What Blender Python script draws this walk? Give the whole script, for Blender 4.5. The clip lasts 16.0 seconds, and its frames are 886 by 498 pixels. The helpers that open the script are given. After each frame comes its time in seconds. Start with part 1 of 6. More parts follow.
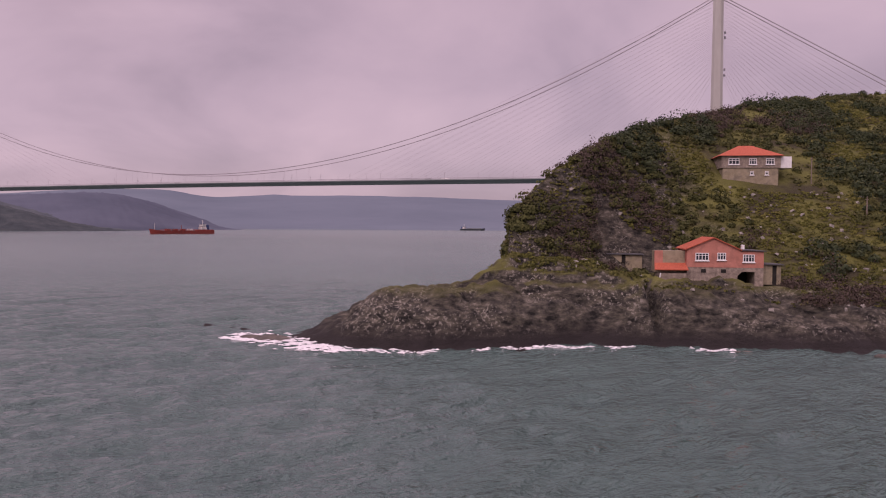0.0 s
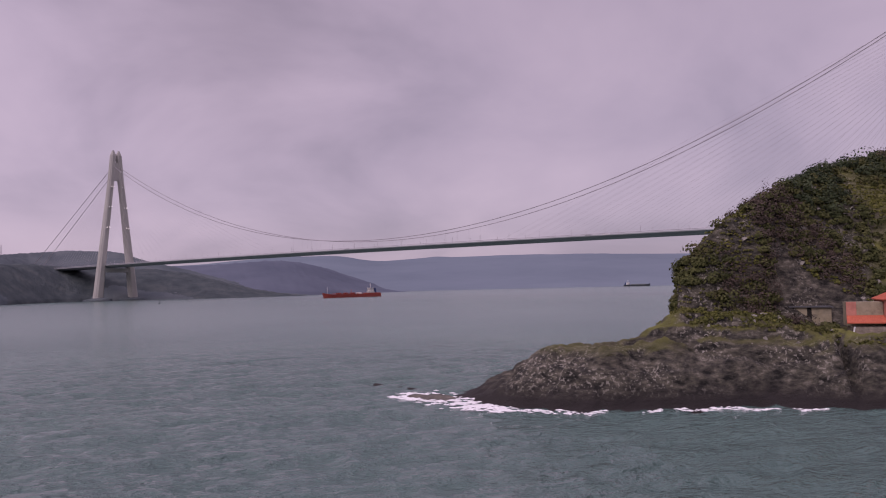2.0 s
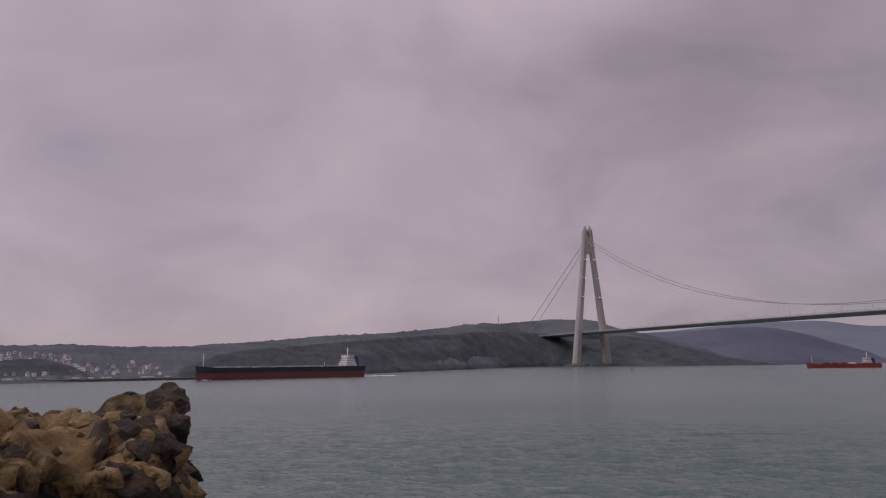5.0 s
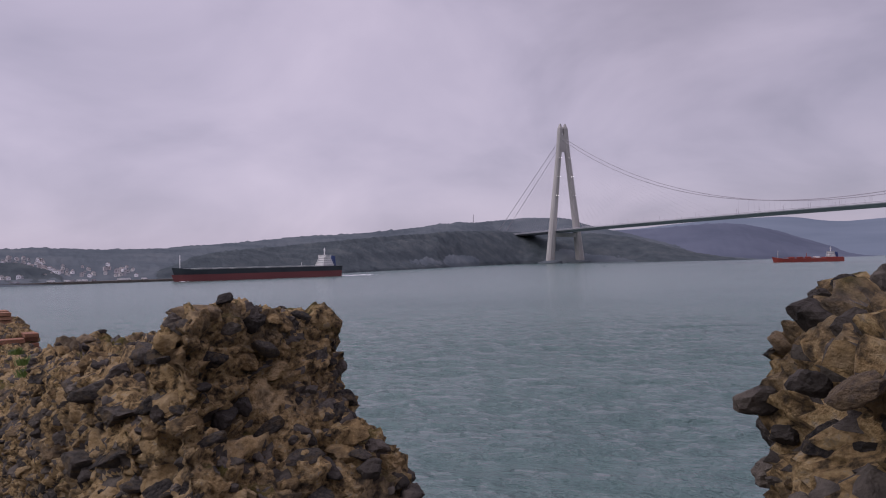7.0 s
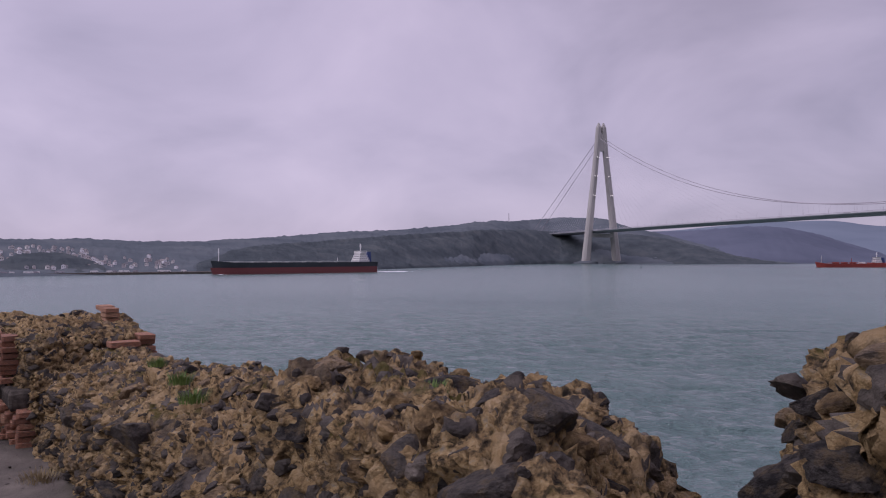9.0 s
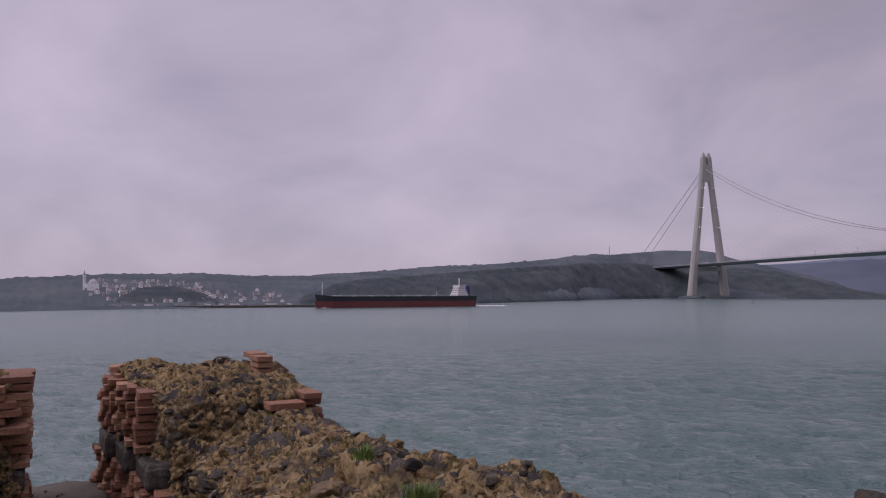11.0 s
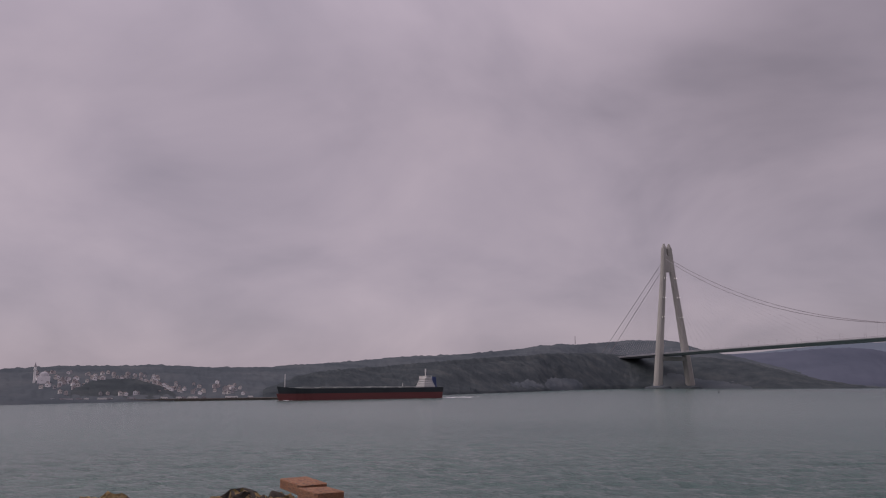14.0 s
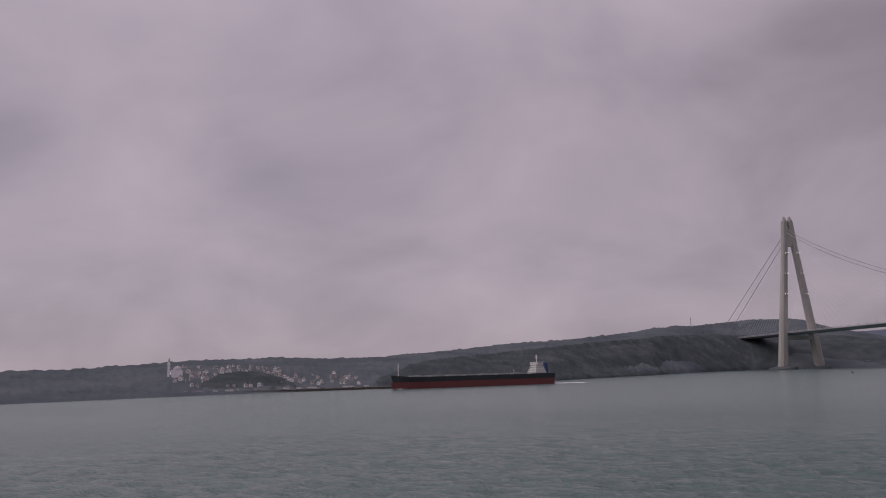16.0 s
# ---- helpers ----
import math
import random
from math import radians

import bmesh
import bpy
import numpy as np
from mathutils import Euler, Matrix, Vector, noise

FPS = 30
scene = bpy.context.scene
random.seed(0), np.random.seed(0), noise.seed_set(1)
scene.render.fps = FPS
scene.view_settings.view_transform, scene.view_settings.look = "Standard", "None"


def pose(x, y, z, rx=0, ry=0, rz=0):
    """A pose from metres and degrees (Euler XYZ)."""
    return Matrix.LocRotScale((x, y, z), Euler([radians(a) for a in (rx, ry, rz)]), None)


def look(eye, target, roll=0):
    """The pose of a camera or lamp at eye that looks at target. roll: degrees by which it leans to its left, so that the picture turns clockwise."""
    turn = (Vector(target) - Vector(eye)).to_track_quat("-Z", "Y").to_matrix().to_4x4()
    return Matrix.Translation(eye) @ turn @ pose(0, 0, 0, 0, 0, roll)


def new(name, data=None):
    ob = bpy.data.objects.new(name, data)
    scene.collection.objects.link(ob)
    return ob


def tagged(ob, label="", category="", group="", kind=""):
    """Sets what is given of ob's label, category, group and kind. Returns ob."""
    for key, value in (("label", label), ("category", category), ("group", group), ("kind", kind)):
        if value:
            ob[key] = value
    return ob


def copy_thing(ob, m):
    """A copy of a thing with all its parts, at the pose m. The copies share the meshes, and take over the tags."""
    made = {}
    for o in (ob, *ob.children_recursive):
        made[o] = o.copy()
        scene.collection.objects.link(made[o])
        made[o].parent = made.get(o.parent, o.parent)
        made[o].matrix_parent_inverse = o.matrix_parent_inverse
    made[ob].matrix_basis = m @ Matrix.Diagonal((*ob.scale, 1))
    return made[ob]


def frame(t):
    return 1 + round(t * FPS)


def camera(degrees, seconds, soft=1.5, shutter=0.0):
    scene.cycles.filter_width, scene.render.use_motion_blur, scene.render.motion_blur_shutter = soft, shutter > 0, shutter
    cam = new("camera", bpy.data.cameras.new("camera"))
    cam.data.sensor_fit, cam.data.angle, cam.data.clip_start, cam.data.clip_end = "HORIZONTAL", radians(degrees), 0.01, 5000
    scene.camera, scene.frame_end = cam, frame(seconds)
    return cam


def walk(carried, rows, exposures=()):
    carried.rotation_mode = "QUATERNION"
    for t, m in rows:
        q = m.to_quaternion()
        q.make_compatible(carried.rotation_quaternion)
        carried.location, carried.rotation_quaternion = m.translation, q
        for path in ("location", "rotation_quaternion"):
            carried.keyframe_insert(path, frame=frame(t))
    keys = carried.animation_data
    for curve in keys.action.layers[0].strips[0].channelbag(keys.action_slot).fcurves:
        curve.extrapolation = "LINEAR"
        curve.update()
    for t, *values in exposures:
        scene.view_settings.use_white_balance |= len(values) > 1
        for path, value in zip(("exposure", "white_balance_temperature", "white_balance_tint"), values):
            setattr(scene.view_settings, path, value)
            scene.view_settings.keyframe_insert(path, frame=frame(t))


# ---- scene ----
cam = camera(62.6, 16.0, soft=1.1)
# seconds, place, heading, pitch, lean
PATH = [
    (0.0, 4.293, -1.422, 18.025, -31.12, -1.86, 0.38),
    (0.5, 4.334, -1.475, 18.030, -36.40, 1.33, 0.20),
    (1.0, 4.343, -1.481, 18.033, -37.76, 2.06, -0.86),
    (1.5, 4.333, -1.389, 18.011, -30.42, 2.49, -1.47),
    (2.0, 4.237, -1.213, 17.969, -18.62, 2.86, -1.29),
    (2.5, 4.116, -1.055, 17.924, -7.18, 3.37, -0.57),
    (3.0, 3.985, -0.927, 17.941, 1.97, 4.19, 0.13),
    (3.5, 3.811, -0.793, 17.973, 8.41, 5.79, 0.59),
    (4.0, 3.575, -0.641, 18.003, 13.62, 8.00, 1.26),
    (4.2, 3.482, -0.600, 18.014, 14.94, 8.65, 1.25),
    (6.3, 2.375, -1.124, 18.116, 17.88, 4.71, -1.91),
    (6.5, 2.183, -1.086, 18.101, 17.05, 3.02, -1.92),
    (7.0, 1.800, -1.010, 18.050, 15.03, 0.72, -1.13),
    (7.5, 1.357, -0.810, 18.007, 13.55, 0.25, -0.63),
    (8.0, 0.886, -0.569, 18.014, 13.34, 0.28, -0.37),
    (8.5, 0.429, -0.303, 18.021, 14.73, 0.32, -0.17),
    (9.0, 0.000, 0.000, 18.026, 17.72, 0.58, -0.01),
    (9.5, -0.425, 0.281, 18.044, 20.89, 1.33, 0.16),
    (10.0, -0.802, 0.594, 18.027, 23.93, 2.40, 0.17),
    (10.2, -0.920, 0.691, 18.028, 24.85, 2.65, 0.15),
    (12.3, -2.338, 2.022, 18.106, 25.54, 5.55, 0.52),
    (12.5, -2.438, 2.132, 18.120, 24.79, 6.45, 0.30),
    (13.0, -2.772, 2.377, 18.107, 23.37, 8.56, -0.16),
    (13.5, -3.122, 2.650, 18.036, 22.45, 10.04, -0.34),
    (14.0, -3.481, 2.978, 17.969, 22.66, 10.31, -0.22),
    (14.5, -3.845, 3.374, 17.927, 24.04, 9.91, -0.00),
    (15.0, -4.149, 3.577, 17.960, 26.28, 9.43, -0.31),
    (15.5, -4.488, 3.789, 17.980, 28.63, 9.41, -1.33),
    (16.0, -4.828, 4.001, 18.000, 31.00, 9.43, -1.48),
]
walk(cam, [(t, pose(x, y, z, 90 + pitch, 0, yaw) @ pose(0, 0, 0, 0, 0, lean)) for t, x, y, z, yaw, pitch, lean in PATH],
     [(0.0, 0.06, 7000, 42), (0.8, 0.04, 6550, 38), (1.5, 0.03, 6350, 37), (2.5, -0.15, 6450, 31), (3.5, -0.45, 6800, 28), (4.2, -0.50, 6800, 26), (6.3, -0.07, 6150, 18),
      (7.5, 0.06, 5900, 24), (9.0, 0.03, 5850, 27), (10.2, -0.08, 5950, 23), (12.3, -0.28, 6350, 25), (13.5, -0.42, 6500, 20), (16.0, -0.48, 6530, 20)])

# ---- sky and sun ----
world = bpy.data.worlds.new("sky")
scene.world = world
world.use_nodes = True
wt = world.node_tree
wt.nodes.clear()


def wnode(kind, operation=""):
    n = wt.nodes.new(kind)
    if operation:
        n.operation = operation
    return n


def wlink(a, b):
    wt.links.new(a, b)


w_out = wnode("ShaderNodeOutputWorld")
w_bg = wnode("ShaderNodeBackground")
w_sky = wnode("ShaderNodeTexSky")
w_sky.sky_type = "NISHITA"
w_sky.sun_disc = False
w_sky.sun_elevation = radians(41)
w_sky.sun_rotation = radians(237)
w_tc = wnode("ShaderNodeTexCoord")
w_sep = wnode("ShaderNodeSeparateXYZ")
wlink(w_tc.outputs["Generated"], w_sep.inputs[0])
# cloud layer: the direction is carried to a flat deck overhead
w_z = wnode("ShaderNodeMath", operation="MAXIMUM")
wlink(w_sep.outputs["Z"], w_z.inputs[0])
w_z.inputs[1].default_value = 0.0
w_za = wnode("ShaderNodeMath", operation="ADD")
wlink(w_z.outputs[0], w_za.inputs[0])
w_za.inputs[1].default_value = 0.46
w_dx = wnode("ShaderNodeMath", operation="DIVIDE")
w_dy = wnode("ShaderNodeMath", operation="DIVIDE")
wlink(w_sep.outputs["X"], w_dx.inputs[0])
wlink(w_za.outputs[0], w_dx.inputs[1])
wlink(w_sep.outputs["Y"], w_dy.inputs[0])
wlink(w_za.outputs[0], w_dy.inputs[1])
w_com = wnode("ShaderNodeCombineXYZ")
wlink(w_dx.outputs[0], w_com.inputs[0])
wlink(w_dy.outputs[0], w_com.inputs[1])
w_n1 = wnode("ShaderNodeTexNoise")
w_n1.inputs["Scale"].default_value = 2.1
w_n1.inputs["Detail"].default_value = 5.0
w_n1.inputs["Roughness"].default_value = 0.50
w_n1.inputs["Distortion"].default_value = 0.35
wlink(w_com.outputs[0], w_n1.inputs["Vector"])
w_ramp = wnode("ShaderNodeValToRGB")
wlink(w_n1.outputs["Fac"], w_ramp.inputs[0])
r = w_ramp.color_ramp
r.elements[0].position, r.elements[0].color = 0.30, (0.325, 0.295, 0.335, 1)
r.elements[1].position, r.elements[1].color = 0.70, (0.505, 0.445, 0.482, 1)
e = r.elements.new(0.50)
e.color = (0.425, 0.378, 0.420, 1)
# brighter cloud towards the hidden sun
w_dot = wnode("ShaderNodeVectorMath", operation="DOT_PRODUCT")
wlink(w_tc.outputs["Generated"], w_dot.inputs[0])
w_dot.inputs[1].default_value = (-0.62, 0.68, 0.38)
w_map = wnode("ShaderNodeMapRange")
wlink(w_dot.outputs["Value"], w_map.inputs["Value"])
w_map.inputs["From Min"].default_value = 0.55
w_map.inputs["From Max"].default_value = 1.0
w_map.inputs["To Min"].default_value = 0.93
w_map.inputs["To Max"].default_value = 1.14
# a heavier grey bank over the bridge, its edge torn by the same noise
w_bank = wnode("ShaderNodeVectorMath", operation="DISTANCE")
wlink(w_tc.outputs["Generated"], w_bank.inputs[0])
w_bank.inputs[1].default_value = (0.05, 0.94, 0.335)
w_torn = wnode("ShaderNodeMath", operation="MULTIPLY_ADD")
wlink(w_n1.outputs["Fac"], w_torn.inputs[0])
w_torn.inputs[1].default_value = 0.45
wlink(w_bank.outputs["Value"], w_torn.inputs[2])
w_shade = wnode("ShaderNodeMapRange")
w_shade.interpolation_type = "SMOOTHSTEP"
wlink(w_torn.outputs[0], w_shade.inputs["Value"])
w_shade.inputs["From Min"].default_value = 0.18
w_shade.inputs["From Max"].default_value = 0.48
w_shade.inputs["To Min"].default_value = 0.74
w_shade.inputs["To Max"].default_value = 1.0
w_dull = wnode("ShaderNodeMath", operation="MULTIPLY")
wlink(w_map.outputs["Result"], w_dull.inputs[0])
wlink(w_shade.outputs["Result"], w_dull.inputs[1])
w_mul = wnode("ShaderNodeVectorMath", operation="SCALE")
wlink(w_ramp.outputs["Color"], w_mul.inputs[0])
wlink(w_dull.outputs[0], w_mul.inputs["Scale"])
# an overcast sky is brightest overhead
w_zen = wnode("ShaderNodeMapRange")
w_zen.interpolation_type = "SMOOTHSTEP"
wlink(w_sep.outputs["Z"], w_zen.inputs["Value"])
w_zen.inputs["From Min"].default_value = 0.33
w_zen.inputs["From Max"].default_value = 0.95
w_zen.inputs["To Min"].default_value = 1.0
w_zen.inputs["To Max"].default_value = 2.6
w_mul2 = wnode("ShaderNodeVectorMath", operation="SCALE")
wlink(w_mul.outputs[0], w_mul2.inputs[0])
wlink(w_zen.outputs["Result"], w_mul2.inputs["Scale"])
w_sk = wnode("ShaderNodeVectorMath", operation="SCALE")
wlink(w_sky.outputs["Color"], w_sk.inputs[0])
w_sk.inputs["Scale"].default_value = 0.01
w_add = wnode("ShaderNodeVectorMath", operation="ADD")
wlink(w_mul2.outputs[0], w_add.inputs[0])
wlink(w_sk.outputs[0], w_add.inputs[1])
wlink(w_add.outputs[0], w_bg.inputs["Color"])
w_bg.inputs["Strength"].default_value = 1.0
wlink(w_bg.outputs[0], w_out.inputs[0])

sun = new("sun", bpy.data.lights.new("sun", "SUN"))
sun.data.energy = 1.5
sun.data.angle = radians(45)
sun.data.color = (1.0, 0.94, 0.88)
sun.matrix_world = look((0, 0, 100), (62, 40, 35))
scene.view_settings.exposure = 0.0

# ---- materials ----
def material(name, stops, scale=4.0, detail=6.0, rough=0.85, bump=0.3, bump_scale=None, dist=0.02, metal=0.0,
             spread=0.0, island=False, stain=None, stain_scale=0.6, stretch=(1, 1, 1), spec=0.5):
    """Noise-coloured surface: stops of (place, colour), relief, per-piece spread and stains, in object metres."""
    m = bpy.data.materials.new(name)
    m.use_nodes = True
    t = m.node_tree
    n, l = t.nodes, t.links
    b = n["Principled BSDF"]
    b.inputs["Roughness"].default_value = rough
    b.inputs["Metallic"].default_value = metal
    b.inputs["Specular IOR Level"].default_value = spec
    tc = n.new("ShaderNodeTexCoord")
    mp = n.new("ShaderNodeMapping")
    mp.inputs["Scale"].default_value = stretch
    l.new(tc.outputs["Object"], mp.inputs["Vector"])
    nz = n.new("ShaderNodeTexNoise")
    nz.inputs["Scale"].default_value, nz.inputs["Detail"].default_value = scale, detail
    nz.inputs["Roughness"].default_value = 0.6
    l.new(mp.outputs[0], nz.inputs["Vector"])
    rp = n.new("ShaderNodeValToRGB")
    rp.color_ramp.elements[0].position, rp.color_ramp.elements[0].color = stops[0][0], (*stops[0][1], 1)
    rp.color_ramp.elements[1].position, rp.color_ramp.elements[1].color = stops[-1][0], (*stops[-1][1], 1)
    for p, c in stops[1:-1]:
        el = rp.color_ramp.elements.new(p)
        el.color = (*c, 1)
    val = nz.outputs["Fac"]
    if spread:
        oi = n.new("ShaderNodeNewGeometry") if island else n.new("ShaderNodeObjectInfo")
        rnd = oi.outputs["Random Per Island"] if island else oi.outputs["Random"]
        ma = n.new("ShaderNodeMath")
        ma.operation = "MULTIPLY_ADD"
        ma.inputs[1].default_value = spread
        l.new(rnd, ma.inputs[0])
        sb = n.new("ShaderNodeMath")
        sb.operation = "SUBTRACT"
        sb.inputs[1].default_value = spread / 2
        l.new(val, sb.inputs[0])
        l.new(sb.outputs[0], ma.inputs[2])
        val = ma.outputs[0]
    l.new(val, rp.inputs[0])
    col = rp.outputs["Color"]
    if stain:
        n2 = n.new("ShaderNodeTexNoise")
        n2.inputs["Scale"].default_value, n2.inputs["Detail"].default_value = stain_scale, 5
        n2.inputs["Roughness"].default_value = 0.65
        l.new(tc.outputs["Object"], n2.inputs["Vector"])
        r2 = n.new("ShaderNodeValToRGB")
        r2.color_ramp.elements[0].position, r2.color_ramp.elements[0].color = 0.50, (0, 0, 0, 1)
        r2.color_ramp.elements[1].position, r2.color_ramp.elements[1].color = 0.66, (0.85, 0.85, 0.85, 1)
        l.new(n2.outputs["Fac"], r2.inputs[0])
        mx = n.new("ShaderNodeMix")
        mx.data_type = "RGBA"
        l.new(r2.outputs["Color"], mx.inputs["Factor"])
        l.new(col, mx.inputs["A"])
        mx.inputs["B"].default_value = (*stain, 1)
        col = mx.outputs["Result"]
    l.new(col, b.inputs["Base Color"])
    if bump:
        nb = n.new("ShaderNodeTexNoise")
        nb.inputs["Scale"].default_value, nb.inputs["Detail"].default_value = bump_scale or scale * 3, 8
        nb.inputs["Roughness"].default_value = 0.65
        l.new(mp.outputs[0], nb.inputs["Vector"])
        bp = n.new("ShaderNodeBump")
        bp.inputs["Strength"].default_value, bp.inputs["Distance"].default_value = bump, dist
        l.new(nb.outputs["Fac"], bp.inputs["Height"])
        l.new(bp.outputs[0], b.inputs["Normal"])
    return m


def glass(name, colour=(0.02, 0.025, 0.03)):
    m = material(name, [(0.3, colour), (0.7, tuple(c * 1.6 for c in colour))], scale=0.8, rough=0.08, bump=0)
    return m


def mortar_material():
    """Crumbling lime mortar: ochre and grey lumps, shade of pits painted as dark specks, moss where it faces up."""
    m = material("lime_mortar", [(0.33, (0.030, 0.026, 0.020)), (0.42, (0.16, 0.118, 0.066)), (0.50, (0.42, 0.29, 0.135)), (0.58, (0.60, 0.44, 0.22)), (0.70, (0.46, 0.40, 0.30))],
                 scale=34, detail=12, rough=0.97, bump=1.0, bump_scale=110, dist=0.06, stain=(0.15, 0.125, 0.095), stain_scale=4.0, spec=0.12)
    n, l = m.node_tree.nodes, m.node_tree.links
    b = n["Principled BSDF"]
    old = b.inputs["Base Color"].links[0].from_socket
    ge = n.new("ShaderNodeNewGeometry")
    sp = n.new("ShaderNodeSeparateXYZ")
    l.new(ge.outputs["Normal"], sp.inputs[0])
    nz = n.new("ShaderNodeTexNoise")
    nz.inputs["Scale"].default_value, nz.inputs["Detail"].default_value = 4.5, 6
    l.new(ge.outputs["Position"], nz.inputs["Vector"])
    ad = n.new("ShaderNodeMath")
    ad.operation = "MULTIPLY_ADD"
    l.new(sp.outputs["Z"], ad.inputs[0])
    ad.inputs[1].default_value = 0.30
    l.new(nz.outputs["Fac"], ad.inputs[2])
    mr = n.new("ShaderNodeMapRange")
    mr.inputs["From Min"].default_value, mr.inputs["From Max"].default_value = 0.80, 0.92
    mr.inputs["To Max"].default_value = 0.8
    l.new(ad.outputs[0], mr.inputs["Value"])
    mx = n.new("ShaderNodeMix")
    mx.data_type = "RGBA"
    l.new(mr.outputs[0], mx.inputs["Factor"])
    l.new(old, mx.inputs["A"])
    mx.inputs["B"].default_value = (0.105, 0.095, 0.022, 1)
    l.new(mx.outputs["Result"], b.inputs["Base Color"])
    return m


M_mortar = mortar_material()
M_basalt = material("dark_basalt", [(0.28, (0.020, 0.018, 0.017)), (0.45, (0.075, 0.067, 0.058)), (0.62, (0.135, 0.118, 0.098)), (0.85, (0.22, 0.19, 0.145))],
                    scale=5, detail=12, rough=0.92, bump=1.0, bump_scale=14, dist=0.06, spread=0.32, stain=(0.19, 0.14, 0.075), stain_scale=2.2, spec=0.25)
M_ochre = material("ochre_stone", [(0.25, (0.08, 0.054, 0.03)), (0.5, (0.24, 0.168, 0.085)), (0.75, (0.36, 0.27, 0.16))],
                   scale=4, detail=10, rough=0.97, bump=1.0, bump_scale=11, dist=0.04, spread=0.25, stain=(0.06, 0.05, 0.04), stain_scale=2.2)
M_brick = material("old_brick", [(0.25, (0.13, 0.060, 0.036)), (0.5, (0.29, 0.130, 0.072)), (0.75, (0.42, 0.26, 0.15))],
                   scale=12, rough=0.95, bump=0.8, bump_scale=50, dist=0.01, spread=0.35, stain=(0.10, 0.085, 0.07), stain_scale=7)
M_moss = material("moss", [(0.3, (0.05, 0.06, 0.012)), (0.7, (0.16, 0.15, 0.03))], scale=20, rough=1.0, bump=1.0, bump_scale=80, dist=0.01)
M_earth = material("trodden_earth", [(0.3, (0.050, 0.042, 0.034)), (0.55, (0.092, 0.078, 0.062)), (0.75, (0.15, 0.13, 0.105))],
                   scale=3, rough=0.95, bump=0.8, bump_scale=30, dist=0.02, stain=(0.06, 0.06, 0.03), stain_scale=1.2)
M_cliff = material("cliff_rock", [(0.3, (0.05, 0.046, 0.042)), (0.6, (0.12, 0.105, 0.09)), (0.8, (0.2, 0.17, 0.14))], scale=0.6, rough=0.95, bump=1.0, dist=0.3)
M_grass = material("green_grass", [(0.3, (0.05, 0.09, 0.015)), (0.7, (0.13, 0.20, 0.04))], scale=3, rough=0.8, bump=0, spread=0.4, island=True)
M_straw = material("dry_grass", [(0.3, (0.16, 0.12, 0.05)), (0.7, (0.33, 0.26, 0.13))], scale=3, rough=0.9, bump=0, spread=0.4, island=True)
M_scrub = material("scrub_leaves", [(0.15, (0.028, 0.034, 0.013)), (0.4, (0.050, 0.058, 0.020)), (0.62, (0.082, 0.084, 0.030)), (0.85, (0.086, 0.068, 0.044))],
                   scale=0.22, detail=3, rough=0.9, bump=0, spread=0.25, island=True, spec=0.2)
M_twig = material("bare_twigs", [(0.2, (0.045, 0.034, 0.028)), (0.8, (0.105, 0.080, 0.066))], scale=0.2, rough=0.95, bump=0, spread=0.3, island=True, spec=0.2)
M_meadow = material("meadow_tufts", [(0.2, (0.052, 0.056, 0.016)), (0.5, (0.085, 0.090, 0.024)), (0.8, (0.125, 0.115, 0.042))], scale=0.12, detail=3, rough=0.9, bump=0, spread=0.5, island=True, spec=0.2)
M_bay = material("evergreen_leaves", [(0.2, (0.016, 0.026, 0.012)), (0.5, (0.032, 0.046, 0.018)), (0.8, (0.060, 0.072, 0.026))], scale=0.3, detail=3, rough=0.8, bump=0, spread=0.22, island=True, spec=0.3)
M_glade = material("glade_grass", [(0.25, (0.058, 0.064, 0.017)), (0.5, (0.105, 0.108, 0.026)), (0.75, (0.155, 0.138, 0.045))], scale=0.16, detail=4, rough=0.9, bump=0, spread=0.25, island=True, spec=0.15)
M_palerock = material("pale_rock", [(0.3, (0.13, 0.12, 0.105)), (0.7, (0.30, 0.28, 0.25))], scale=1.5, rough=0.95, bump=0.6, dist=0.05)
M_concrete = material("bridge_concrete", [(0.3, (0.30, 0.29, 0.27)), (0.7, (0.40, 0.385, 0.36))], scale=0.05, rough=0.9, bump=0.1, bump_scale=0.5, dist=0.2, stretch=(1, 1, 0.2))
M_deck = material("deck_steel", [(0.3, (0.24, 0.245, 0.26)), (0.7, (0.31, 0.315, 0.33))], scale=0.02, rough=0.6, bump=0)
# steel colour lightened to imitate fog around the far cables
M_cable = material("cable_steel_fog_tint", [(0.3, (0.27, 0.25, 0.27)), (0.7, (0.33, 0.31, 0.33))], scale=0.02, rough=0.6, bump=0)
M_stay = material("stay_sheath", [(0.3, (0.36, 0.33, 0.36)), (0.7, (0.42, 0.39, 0.42))], scale=0.02, rough=0.6, bump=0)


